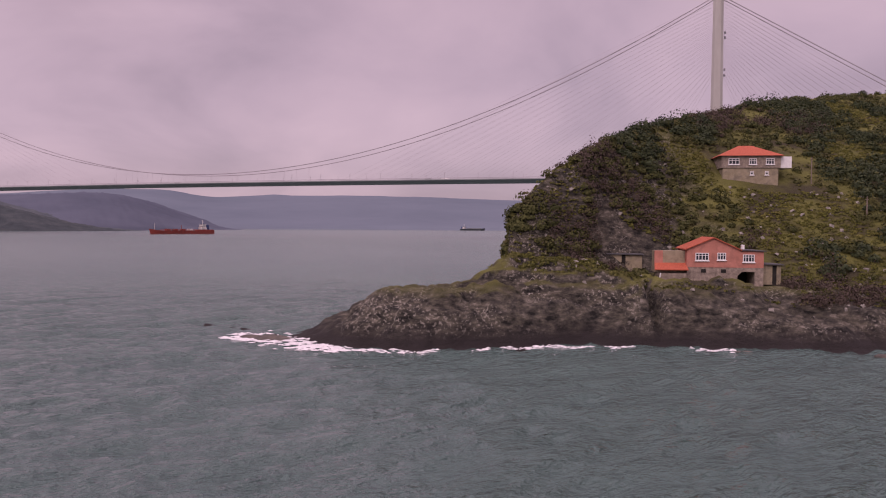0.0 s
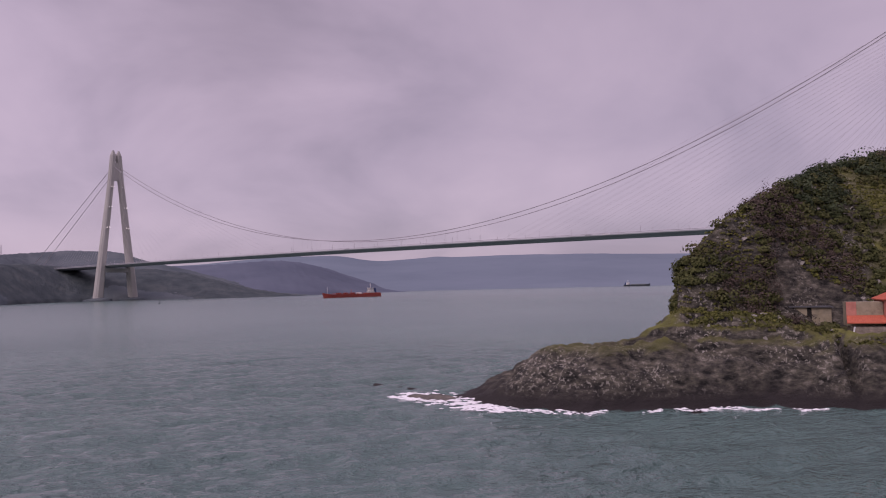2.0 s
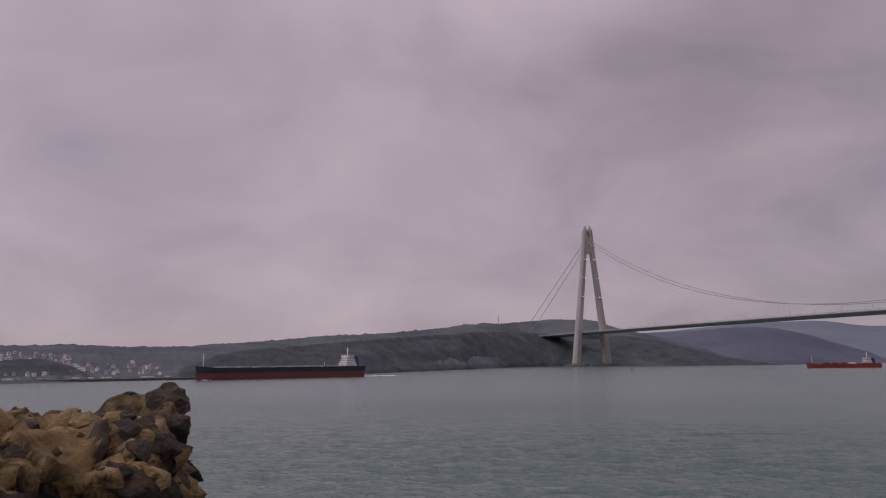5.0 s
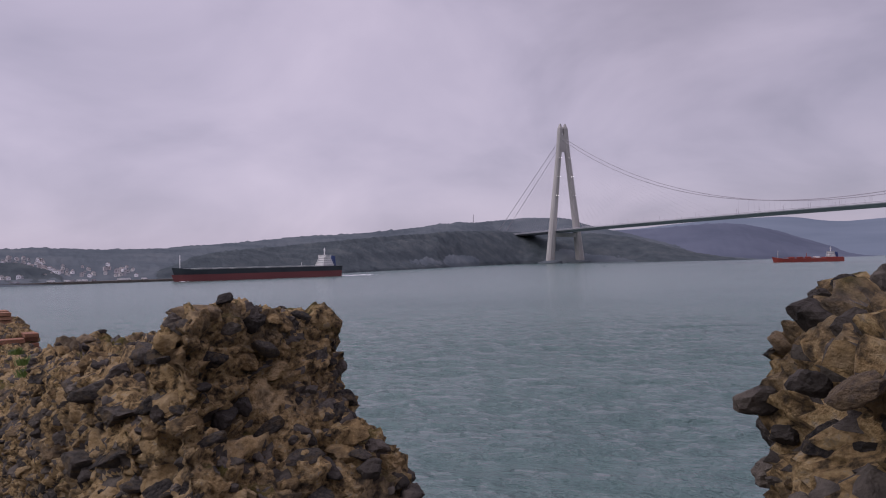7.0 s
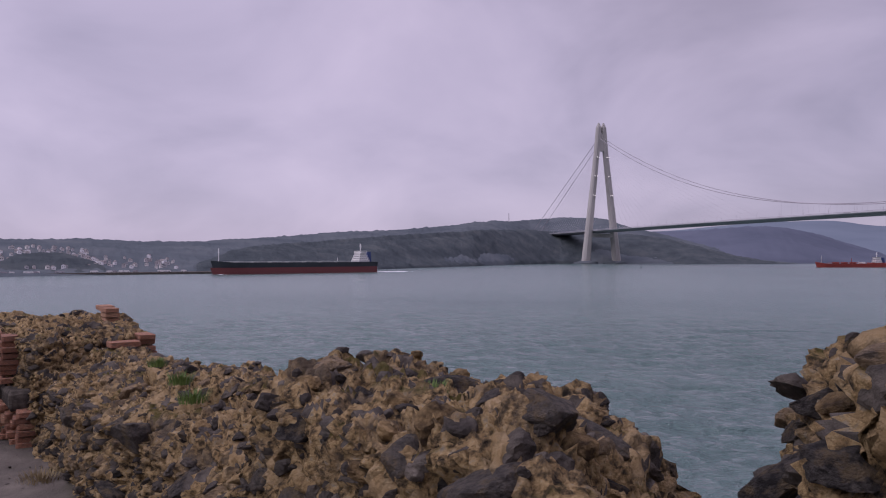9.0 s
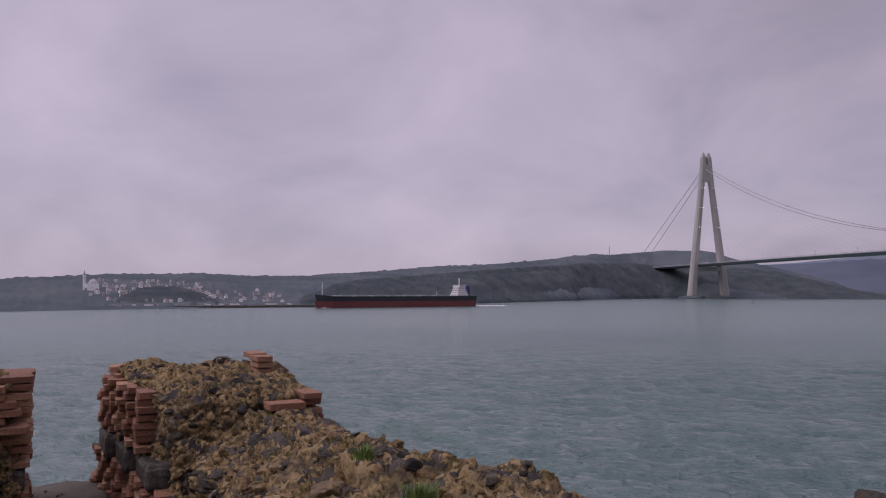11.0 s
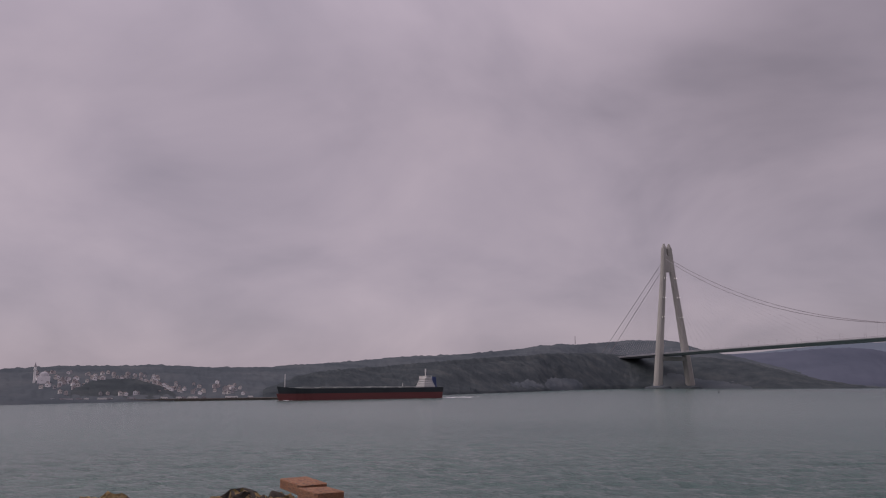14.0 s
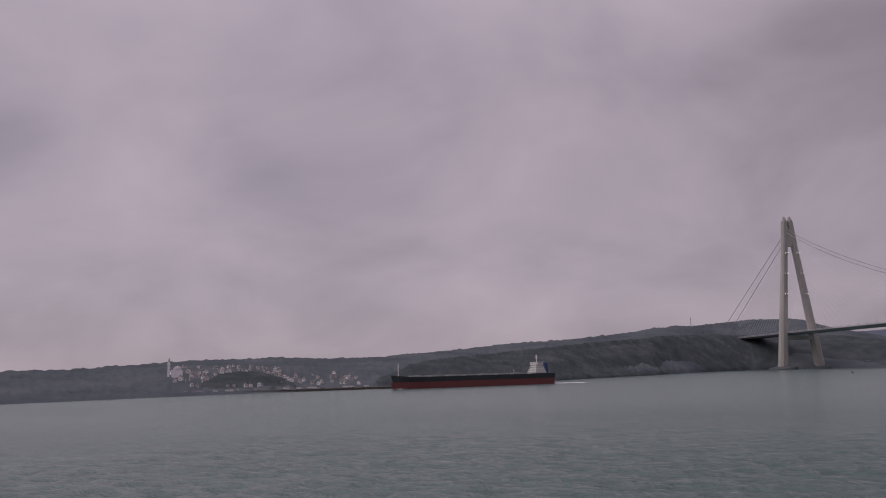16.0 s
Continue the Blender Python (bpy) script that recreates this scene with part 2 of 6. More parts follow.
def terrain_material(name, slope_rock, grass, scrub, lichen):
    """Rock where it is steep or low, grass and scrub soil on gentle ground."""
    m = bpy.data.materials.new(name)
    m.use_nodes = True
    t = m.node_tree
    n, l = t.nodes, t.links
    b = n["Principled BSDF"]
    b.inputs["Roughness"].default_value = 0.95
    b.inputs["Specular IOR Level"].default_value = 0.25
    tc = n.new("ShaderNodeTexCoord")

    def nz(scale, detail, rough, st=(1, 1, 1)):
        mp = n.new("ShaderNodeMapping")
        mp.inputs["Scale"].default_value = st
        l.new(tc.outputs["Object"], mp.inputs[0])
        k = n.new("ShaderNodeTexNoise")
        k.inputs["Scale"].default_value, k.inputs["Detail"].default_value, k.inputs["Roughness"].default_value = scale, detail, rough
        l.new(mp.outputs[0], k.inputs["Vector"])
        return k.outputs["Fac"]

    def ramp(fac, stops):
        k = n.new("ShaderNodeValToRGB")
        k.color_ramp.elements[0].position, k.color_ramp.elements[0].color = stops[0][0], (*stops[0][1], 1)
        k.color_ramp.elements[1].position, k.color_ramp.elements[1].color = stops[-1][0], (*stops[-1][1], 1)
        for p, c in stops[1:-1]:
            k.color_ramp.elements.new(p).color = (*c, 1)
        l.new(fac, k.inputs[0])
        return k.outputs["Color"]

    def mix(fac, a, c):
        k = n.new("ShaderNodeMix")
        k.data_type = "RGBA"
        l.new(fac, k.inputs["Factor"])
        l.new(a, k.inputs["A"])
        l.new(c, k.inputs["B"])
        return k.outputs["Result"]

    rock = ramp(nz(0.5, 9, 0.65, (1, 1, 2.2)), slope_rock)
    spots = ramp(nz(2.2, 3, 0.5), [(0.56, (0, 0, 0)), (0.62, (1, 1, 1))])
    area = ramp(nz(0.11, 3, 0.5), [(0.44, (0, 0, 0)), (0.56, (0.36, 0.36, 0.36))])
    both = n.new("ShaderNodeMix")
    both.data_type = "RGBA"
    both.blend_type = "MULTIPLY"
    both.inputs["Factor"].default_value = 1.0
    l.new(spots, both.inputs["A"])
    l.new(area, both.inputs["B"])
    pale = ramp(nz(3, 2, 0.5), [(0.3, lichen), (0.7, tuple(c * 1.4 for c in lichen))])
    rock = mix(both.outputs["Result"], rock, pale)
    veg = ramp(nz(0.10, 6, 0.6), [(0.38, scrub), (0.52, grass), (0.66, tuple(c * 1.5 for c in grass))])
    ge = n.new("ShaderNodeNewGeometry")
    sp = n.new("ShaderNodeSeparateXYZ")
    l.new(ge.outputs["Normal"], sp.inputs[0])
    po = n.new("ShaderNodeSeparateXYZ")
    l.new(ge.outputs["Position"], po.inputs[0])
    mr = n.new("ShaderNodeMapRange")
    mr.inputs["From Min"].default_value, mr.inputs["From Max"].default_value = 0.62, 0.80
    l.new(sp.outputs["Z"], mr.inputs["Value"])
    mh = n.new("ShaderNodeMapRange")
    mh.inputs["From Min"].default_value, mh.inputs["From Max"].default_value = 6.5, 9.5
    l.new(po.outputs["Z"], mh.inputs["Value"])
    mm = n.new("ShaderNodeMath")
    mm.operation = "MULTIPLY"
    l.new(mr.outputs[0], mm.inputs[0])
    l.new(mh.outputs[0], mm.inputs[1])
    col = mix(mm.outputs[0], rock, veg)
    # wet tide band of the rock
    wet = n.new("ShaderNodeMapRange")
    wet.inputs["From Min"].default_value, wet.inputs["From Max"].default_value = 1.2, 3.6
    wet.inputs["To Min"].default_value, wet.inputs["To Max"].default_value = 1.0, 0.0
    l.new(po.outputs["Z"], wet.inputs["Value"])
    dark = n.new("ShaderNodeRGB")
    dark.outputs[0].default_value = (0.028, 0.024, 0.024, 1)
    col = mix(wet.outputs[0], col, dark.outputs[0])
    l.new(col, b.inputs["Base Color"])
    bp = n.new("ShaderNodeBump")
    bp.inputs["Strength"].default_value, bp.inputs["Distance"].default_value = 0.9, 0.5
    l.new(nz(1.1, 8, 0.7, (1, 1, 2)), bp.inputs["Height"])
    l.new(bp.outputs[0], b.inputs["Normal"])
    return m


M_headland = terrain_material("headland_ground", [(0.36, (0.010, 0.010, 0.009)), (0.47, (0.044, 0.041, 0.034)), (0.57, (0.088, 0.080, 0.062)), (0.70, (0.19, 0.17, 0.14))],
                              (0.098, 0.098, 0.028), (0.050, 0.044, 0.025), (0.40, 0.37, 0.32))
# far woods: colour lightened and blued to carry the haze of distance
M_farwood_haze = material("far_woods_haze_tint", [(0.3, (0.072, 0.088, 0.100)), (0.5, (0.096, 0.112, 0.124)), (0.7, (0.120, 0.134, 0.142))], scale=0.012, detail=9, rough=1.0,
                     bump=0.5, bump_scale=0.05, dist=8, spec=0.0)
# nearer woods, with a weaker share of blue haze mixed into the colour
M_pointwood_haze = material("point_woods_haze_tint", [(0.3, (0.050, 0.061, 0.068)), (0.5, (0.068, 0.081, 0.087)), (0.7, (0.094, 0.106, 0.108))], scale=0.03, detail=9, rough=1.0,
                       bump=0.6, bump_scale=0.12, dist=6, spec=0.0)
# blue aerial haze over the ridge is put into its base colour
M_farridge_haze = material("distant_ridge_haze_tint", [(0.3, (0.130, 0.158, 0.195)), (0.7, (0.158, 0.188, 0.228))], scale=0.002, detail=6, rough=1.0, bump=0, spec=0.0)
# woods of the middle hill, coloured with the haze that lies before them
M_midridge_haze = material("middle_ridge_haze_tint", [(0.3, (0.085, 0.098, 0.13)), (0.7, (0.115, 0.128, 0.165))], scale=0.004, detail=8, rough=1.0, bump=0, spec=0.0)


def water_material():
    m = bpy.data.materials.new("sea_water")
    m.use_nodes = True
    t = m.node_tree
    n, l = t.nodes, t.links
    b = n["Principled BSDF"]
    tc = n.new("ShaderNodeTexCoord")

    def nz(scale, detail, rot, st, rough=0.55):
        mp = n.new("ShaderNodeMapping")
        mp.inputs["Rotation"].default_value = (0, 0, radians(rot))
        mp.inputs["Scale"].default_value = st
        l.new(tc.outputs["Object"], mp.inputs[0])
        k = n.new("ShaderNodeTexNoise")
        k.inputs["Scale"].default_value, k.inputs["Detail"].default_value, k.inputs["Roughness"].default_value = scale, detail, rough
        l.new(mp.outputs[0], k.inputs["Vector"])
        return k.outputs["Fac"]

    big = nz(0.006, 3, 20, (1, 1, 1))
    rp = n.new("ShaderNodeValToRGB")
    rp.color_ramp.elements[0].position, rp.color_ramp.elements[0].color = 0.35, (0.062, 0.112, 0.104, 1)
    rp.color_ramp.elements[1].position, rp.color_ramp.elements[1].color = 0.65, (0.086, 0.142, 0.128, 1)
    l.new(big, rp.inputs[0])
    l.new(rp.outputs[0], b.inputs["Base Color"])
    ln = n.new("ShaderNodeVectorMath")
    ln.operation = "LENGTH"
    l.new(tc.outputs["Object"], ln.inputs[0])
    # small ripples too fine to model roughen the open strait
    ro = n.new("ShaderNodeMapRange")
    ro.interpolation_type = "SMOOTHSTEP"
    ro.inputs["From Min"].default_value, ro.inputs["From Max"].default_value = 60, 330
    ro.inputs["To Min"].default_value, ro.inputs["To Max"].default_value = 0.06, 0.22
    l.new(ln.outputs["Value"], ro.inputs["Value"])
    l.new(ro.outputs[0], b.inputs["Roughness"])
    b.inputs["IOR"].default_value = 1.38
    h1 = nz(0.14, 3, 24, (0.42, 1.0, 1))
    h2 = nz(0.52, 4, 14, (0.45, 1.0, 1), 0.62)
    h3 = nz(1.7, 4, -8, (0.5, 1.0, 1), 0.6)
    a3 = n.new("ShaderNodeMath")
    a3.operation = "MULTIPLY_ADD"
    cr = n.new("ShaderNodeMath")
    cr.operation = "SUBTRACT"
    cr.inputs[1].default_value = 0.5
    l.new(h2, cr.inputs[0])
    ab = n.new("ShaderNodeMath")
    ab.operation = "ABSOLUTE"
    l.new(cr.outputs[0], ab.inputs[0])
    up = n.new("ShaderNodeMath")
    up.operation = "MULTIPLY"
    up.inputs[1].default_value = -1.8
    l.new(ab.outputs[0], up.inputs[0])
    l.new(h3, a3.inputs[0])
    a3.inputs[1].default_value = 0.62
    l.new(up.outputs[0], a3.inputs[2])
    a = n.new("ShaderNodeMath")
    a.operation = "MULTIPLY_ADD"
    l.new(h1, a.inputs[0])
    a.inputs[1].default_value = 2.6
    l.new(a3.outputs[0], a.inputs[2])
    bp = n.new("ShaderNodeBump")
    bp.inputs["Strength"].default_value, bp.inputs["Distance"].default_value = 1.0, 0.88
    st = n.new("ShaderNodeMapRange")
    st.interpolation_type = "SMOOTHSTEP"
    st.inputs["From Min"].default_value, st.inputs["From Max"].default_value = 110, 420
    st.inputs["To Min"].default_value, st.inputs["To Max"].default_value = 1.0, 0.34
    l.new(ln.outputs["Value"], st.inputs["Value"])
    l.new(st.outputs[0], bp.inputs["Strength"])
    l.new(a.outputs[0], bp.inputs["Height"])
    l.new(bp.outputs[0], b.inputs["Normal"])
    return m


M_water = water_material()
M_foam = material("sea_foam", [(0.3, (0.60, 0.60, 0.62)), (0.7, (0.82, 0.82, 0.82))], scale=2, rough=0.9, bump=0.3, dist=0.1)

# ---- mesh helpers ----
def mesh_part(name, verts, faces, mat, parent=None, label="", smooth=False):
    me = bpy.data.meshes.new(name)
    me.from_pydata([tuple(v) for v in verts], [], [tuple(f) for f in faces])
    me.materials.append(mat)
    if smooth:
        me.polygons.foreach_set("use_smooth", [True] * len(me.polygons))
    me.update()
    ob = new(name, me)
    if parent:
        ob.parent = parent
    if label:
        tagged(ob, label)
    return ob


def part(name, bm, mat, parent=None, label="", smooth=False):
    me = bpy.data.meshes.new(name)
    bm.normal_update()
    bm.to_mesh(me)
    bm.free()
    me.materials.append(mat)
    if smooth:
        me.polygons.foreach_set("use_smooth", [True] * len(me.polygons))
    ob = new(name, me)
    if parent:
        ob.parent = parent
    if label:
        tagged(ob, label)
    return ob


def thing(name, m, label, category, group="", kind=""):
    ob = new(name)
    ob.matrix_world = m
    return tagged(ob, label, category, group, kind)


def box(bm, x0, x1, y0, y1, z0, z1, bevel=0.0):
    g = bmesh.ops.create_cube(bm, size=1.0, matrix=Matrix.LocRotScale(((x0 + x1) / 2, (y0 + y1) / 2, (z0 + z1) / 2), None, (x1 - x0, y1 - y0, z1 - z0)))
    if bevel:
        es = list({e for v in g["verts"] for e in v.link_edges})
        bmesh.ops.bevel(bm, geom=es, offset=bevel, segments=1, affect="EDGES")


def boxed(name, dims, mat, parent, label="", bevel=0.0):
    bm = bmesh.new()
    box(bm, *dims, bevel=bevel)
    return part(name, bm, mat, parent, label)


def loft(bm, rings):
    """Closed tube through rings of equally many points, with capped ends."""
    vs = [[bm.verts.new(p) for p in ring] for ring in rings]
    k = len(vs[0])
    for a, b in zip(vs, vs[1:]):
        for i in range(k):
            bm.faces.new((a[i], a[(i + 1) % k], b[(i + 1) % k], b[i]))
    bm.faces.new(vs[0][::-1])
    bm.faces.new(vs[-1])
    bmesh.ops.recalc_face_normals(bm, faces=bm.faces)


def tube(bm, points, radius, sides=5):
    """A round bar along points."""
    rings = []
    for i, p in enumerate(points):
        p = Vector(p)
        d = Vector(points[min(i + 1, len(points) - 1)]) - Vector(points[max(i - 1, 0)])
        d.normalize()
        a = d.cross(Vector((0, 0, 1)) if abs(d.z) < 0.95 else Vector((1, 0, 0))).normalized()
        b = d.cross(a)
        rings.append([p + (a * math.cos(q) + b * math.sin(q)) * radius for q in [2 * math.pi * k / sides for k in range(sides)]])
    loft(bm, rings)


def grid_faces(nu, nv):
    i = np.arange(nu - 1)[:, None] * nv + np.arange(nv - 1)[None, :]
    return np.stack([i, i + nv, i + nv + 1, i + 1], -1).reshape(-1, 4)


def lattice(p, seed):
    """Smooth value noise of an array of points, about -1 to 1."""
    q = np.floor(p).astype(np.int64)
    w = p - q
    w = w * w * (3 - 2 * w)
    out = 0.0
    for dx in (0, 1):
        for dy in (0, 1):
            for dz in (0, 1):
                h = ((q[..., 0] + dx) * 374761393 + (q[..., 1] + dy) * 668265263 + (q[..., 2] + dz) * 2147483647 + seed * 974711) & 0x7FFFFFFF
                h = ((h ^ (h >> 13)) * 1274126177) & 0x7FFFFFFF
                h = (h ^ (h >> 16)) & 0xFFFF
                k = (w[..., 0] if dx else 1 - w[..., 0]) * (w[..., 1] if dy else 1 - w[..., 1]) * (w[..., 2] if dz else 1 - w[..., 2])
                out = out + k * (h / 32767.5 - 1)
    return out


def fractal(p, scale, octaves, seed, gain=0.5):
    out, amp = 0.0, 1.0
    for o in range(octaves):
        out = out + amp * lattice(p * scale * 2 ** o, seed + o)
        amp *= gain
    return out


# ---- sea ----
sea_r = np.concatenate([[0.0, 12, 20], np.arange(27, 150, 0.55), np.arange(150, 290, 0.8), 290 * 1.06 ** np.arange(0, 65)])
sea_a = np.radians(np.concatenate([np.arange(-80, 72, 0.25), np.arange(72, 280.1, 4.0)]))
sr, sa = np.meshgrid(sea_r, sea_a, indexing="ij")
sx, sy = -np.sin(sa) * sr, np.cos(sa) * sr


def sea_height(x, y):
    """Short chop near the shore, dying out with distance."""
    ca, sb = math.cos(radians(14)), math.sin(radians(14))
    far = np.hypot(x, y)
    wp = np.stack([(x * ca + y * sb) * 0.42, -x * sb + y * ca, 0 * x], -1)
    chop = (0.5 - np.abs(fractal(wp, 1 / 2.8, 2, 401))) * 0.55 + 0.26 * fractal(wp, 1 / 7.0, 2, 411)
    return chop * np.clip((285 - far) / 150, 0, 1) * np.clip((far - 20) / 10, 0, 1)


sz = sea_height(sx, sy)
tagged(mesh_part("water", np.stack([sx, sy, sz], -1).reshape(-1, 3), grid_faces(*sr.shape), M_water, smooth=True), "grey-green choppy sea strait under an overcast sky", "sea", kind="structure")

# ---- far shores: hills over the strait, by bearing, shore distance, ridge distance, ridge rise ----
def shore_hills(name, table, mat, label, depth=12, rough=0.10, step=0.2, tree=0.0, seed=3, edge=None):
    tb = np.array(table)
    az = np.arange(tb[0, 0], tb[-1, 0], step)
    ds, dr, zr = (np.interp(az, tb[:, 0], tb[:, k]) for k in (1, 2, 3))
    # rounds the corners of the table
    ker = np.ones(9) / 9
    zr = np.convolve(np.pad(zr, 4, mode="edge"), ker, "valid")
    ds = np.convolve(np.pad(ds, 4, mode="edge"), ker, "valid")
    q = np.concatenate([[-0.02, 0.0, 0.012], np.linspace(0.05, 1, depth), [1.15, 1.4]])
    dist = ds[:, None] + (dr - ds)[:, None] * q[None, :]
    x, y = -np.sin(np.radians(az))[:, None] * dist, np.cos(np.radians(az))[:, None] * dist
    prof = np.interp(q, [-0.02, 0.0, 0.012, 0.2, 0.5, 0.8, 1, 1.15, 1.4], [-0.03, 0.0, 0.05, 0.24, 0.60, 0.88, 1.0, 0.93, 0.5])
    p = np.stack([x, y, 0 * x], -1)
    z = zr[:, None] * prof[None, :]
    lump = np.clip(prof, 0, 1)[None, :]
    z = z + zr[:, None] * rough * fractal(p, 1 / 260, 3, seed) * np.clip(lump * 3, 0, 1) * (1 - 0.75 * (lump > 0.97))
    if tree:
        z = z + tree * np.abs(fractal(p, 1 / 14, 3, seed + 9)) * (lump > 0.08)
    verts = np.stack([x, y, z], -1).reshape(-1, 3)
    ob = mesh_part(name, verts, grid_faces(len(az), len(q)), mat, smooth=True)
    return tagged(ob, label, "hills", kind="structure")


def rise(d, el):
    return 18 + d * el


SHORE = [(az, ds, ds + dd, rise(ds + dd, el)) for az, ds, dd, el in [
    (-9.0, 1900, 150, -0.0120), (-7.0, 1850, 200, -0.005), (-4.0, 1780, 300, 0.004), (-1.4, 1775, 350, 0.0175), (1.1, 1775, 380, 0.030), (3.0, 1775, 400, 0.037),
    (5.3, 1775, 430, 0.0505), (7.5, 1800, 470, 0.0515), (9.3, 1815, 500, 0.0522), (11.0, 1690, 520, 0.0500), (12.6, 1530, 520, 0.0475), (16.0, 1300, 520, 0.0435), (21.9, 1060, 560, 0.0358), (27.6, 940, 560, 0.0288),
    (32.0, 860, 560, 0.0228), (36.0, 810, 560, 0.0186), (40.0, 790, 560, 0.0180), (44.0, 770, 520, 0.0208), (50.0, 745, 480, 0.0190), (54.0, 720, 450, 0.0150),
    (58.0, 700, 400, 0.0110), (66.0, 680, 400, 0.0100), (110.0, 640, 400, 0.0200)]]
shore_hills("hill_far_shore", SHORE, M_farwood_haze, "wooded low hills along the far shore", tree=2.4, step=0.12, depth=26)
POINT = [(az, ds, ds + dd, rise(ds + dd, el)) for az, ds, dd, el in [
    (-8.0, 1860, 60, -0.0100), (-6.7, 1820, 90, -0.0078), (-4.1, 1770, 140, 0.0005), (-1.2, 1755, 180, 0.0135), (0.8, 1785, 200, 0.0225), (3.0, 1800, 200, 0.0285), (5.0, 1802, 200, 0.0292), (7.0, 1795, 210, 0.0298),
    (9.0, 1760, 220, 0.0305), (11.0, 1650, 240, 0.0325), (13.5, 1490, 240, 0.0365), (15.4, 1320, 240, 0.0360), (18.5, 1170, 240, 0.0330), (22.9, 1000, 230, 0.0275), (27.1, 925, 220, 0.0215), (31.3, 850, 180, 0.0150), (34.0, 815, 120, 0.0040), (36.5, 800, 60, -0.012)]]
shore_hills("hill_wooded_point", POINT, M_pointwood_haze, "dark wooded point in front of the far hills", tree=2.2, step=0.1, depth=20, seed=33, rough=0.16)
KNOLL = [(az, ds, ds + dd, rise(ds + dd, el)) for az, ds, dd, el in [
    (42.6, 775, 40, -0.014), (43.6, 772, 80, -0.004), (45.2, 770, 110, 0.0045), (46.8, 768, 115, 0.0050), (48.2, 764, 95, 0.0010), (49.4, 760, 50, -0.010)]]
shore_hills("hill_village_knoll", KNOLL, M_pointwood_haze, "dark wooded knoll below the village", tree=1.5, step=0.08, depth=12, seed=44)
MIDDLE = [(az, ds, ds + 700, rise(ds + 700, el)) for az, ds, el in [
    (-17.0, 2450, -0.012), (-14.5, 2300, -0.004), (-12.0, 2200, 0.012), (-9.5, 2050, 0.028), (-7.0, 1950, 0.037), (-4.0, 1900, 0.036), (0.0, 1900, 0.032), (6.0, 1900, 0.032)]]
shore_hills("hill_behind_bridge", MIDDLE, M_midridge_haze, "wooded hill beyond the bridge, blue-grey haze painted into its colour", depth=16, tree=3.0, seed=11)
RIDGE = [(az, ds, 4300, rise(4300, el)) for az, ds, el in [
    (-80.0, 3000, 0.03), (-50.0, 2900, 0.030), (-40.0, 2800, 0.0335), (-36.0, 2750, 0.0352), (-30.0, 2700, 0.0388), (-23.5, 2700, 0.0395), (-17.4, 2700, 0.0380),
    (-13.6, 2700, 0.0350), (-10.0, 2700, 0.0430), (-6.0, 2700, 0.043), (0.0, 2700, 0.034), (6.0, 2700, 0.03)]]
shore_hills("hill_distant", RIDGE, M_farridge_haze, "distant mountain ridge with blue haze put into its colour", depth=14, seed=21, rough=0.05)

# ---- headland across the cove: own axes, u along its shore and v inland ----
HU, HV, HO = Vector((0.790, -0.612, 0)), Vector((0.612, 0.790, 0)), Vector((4.343, -1.481, 0))


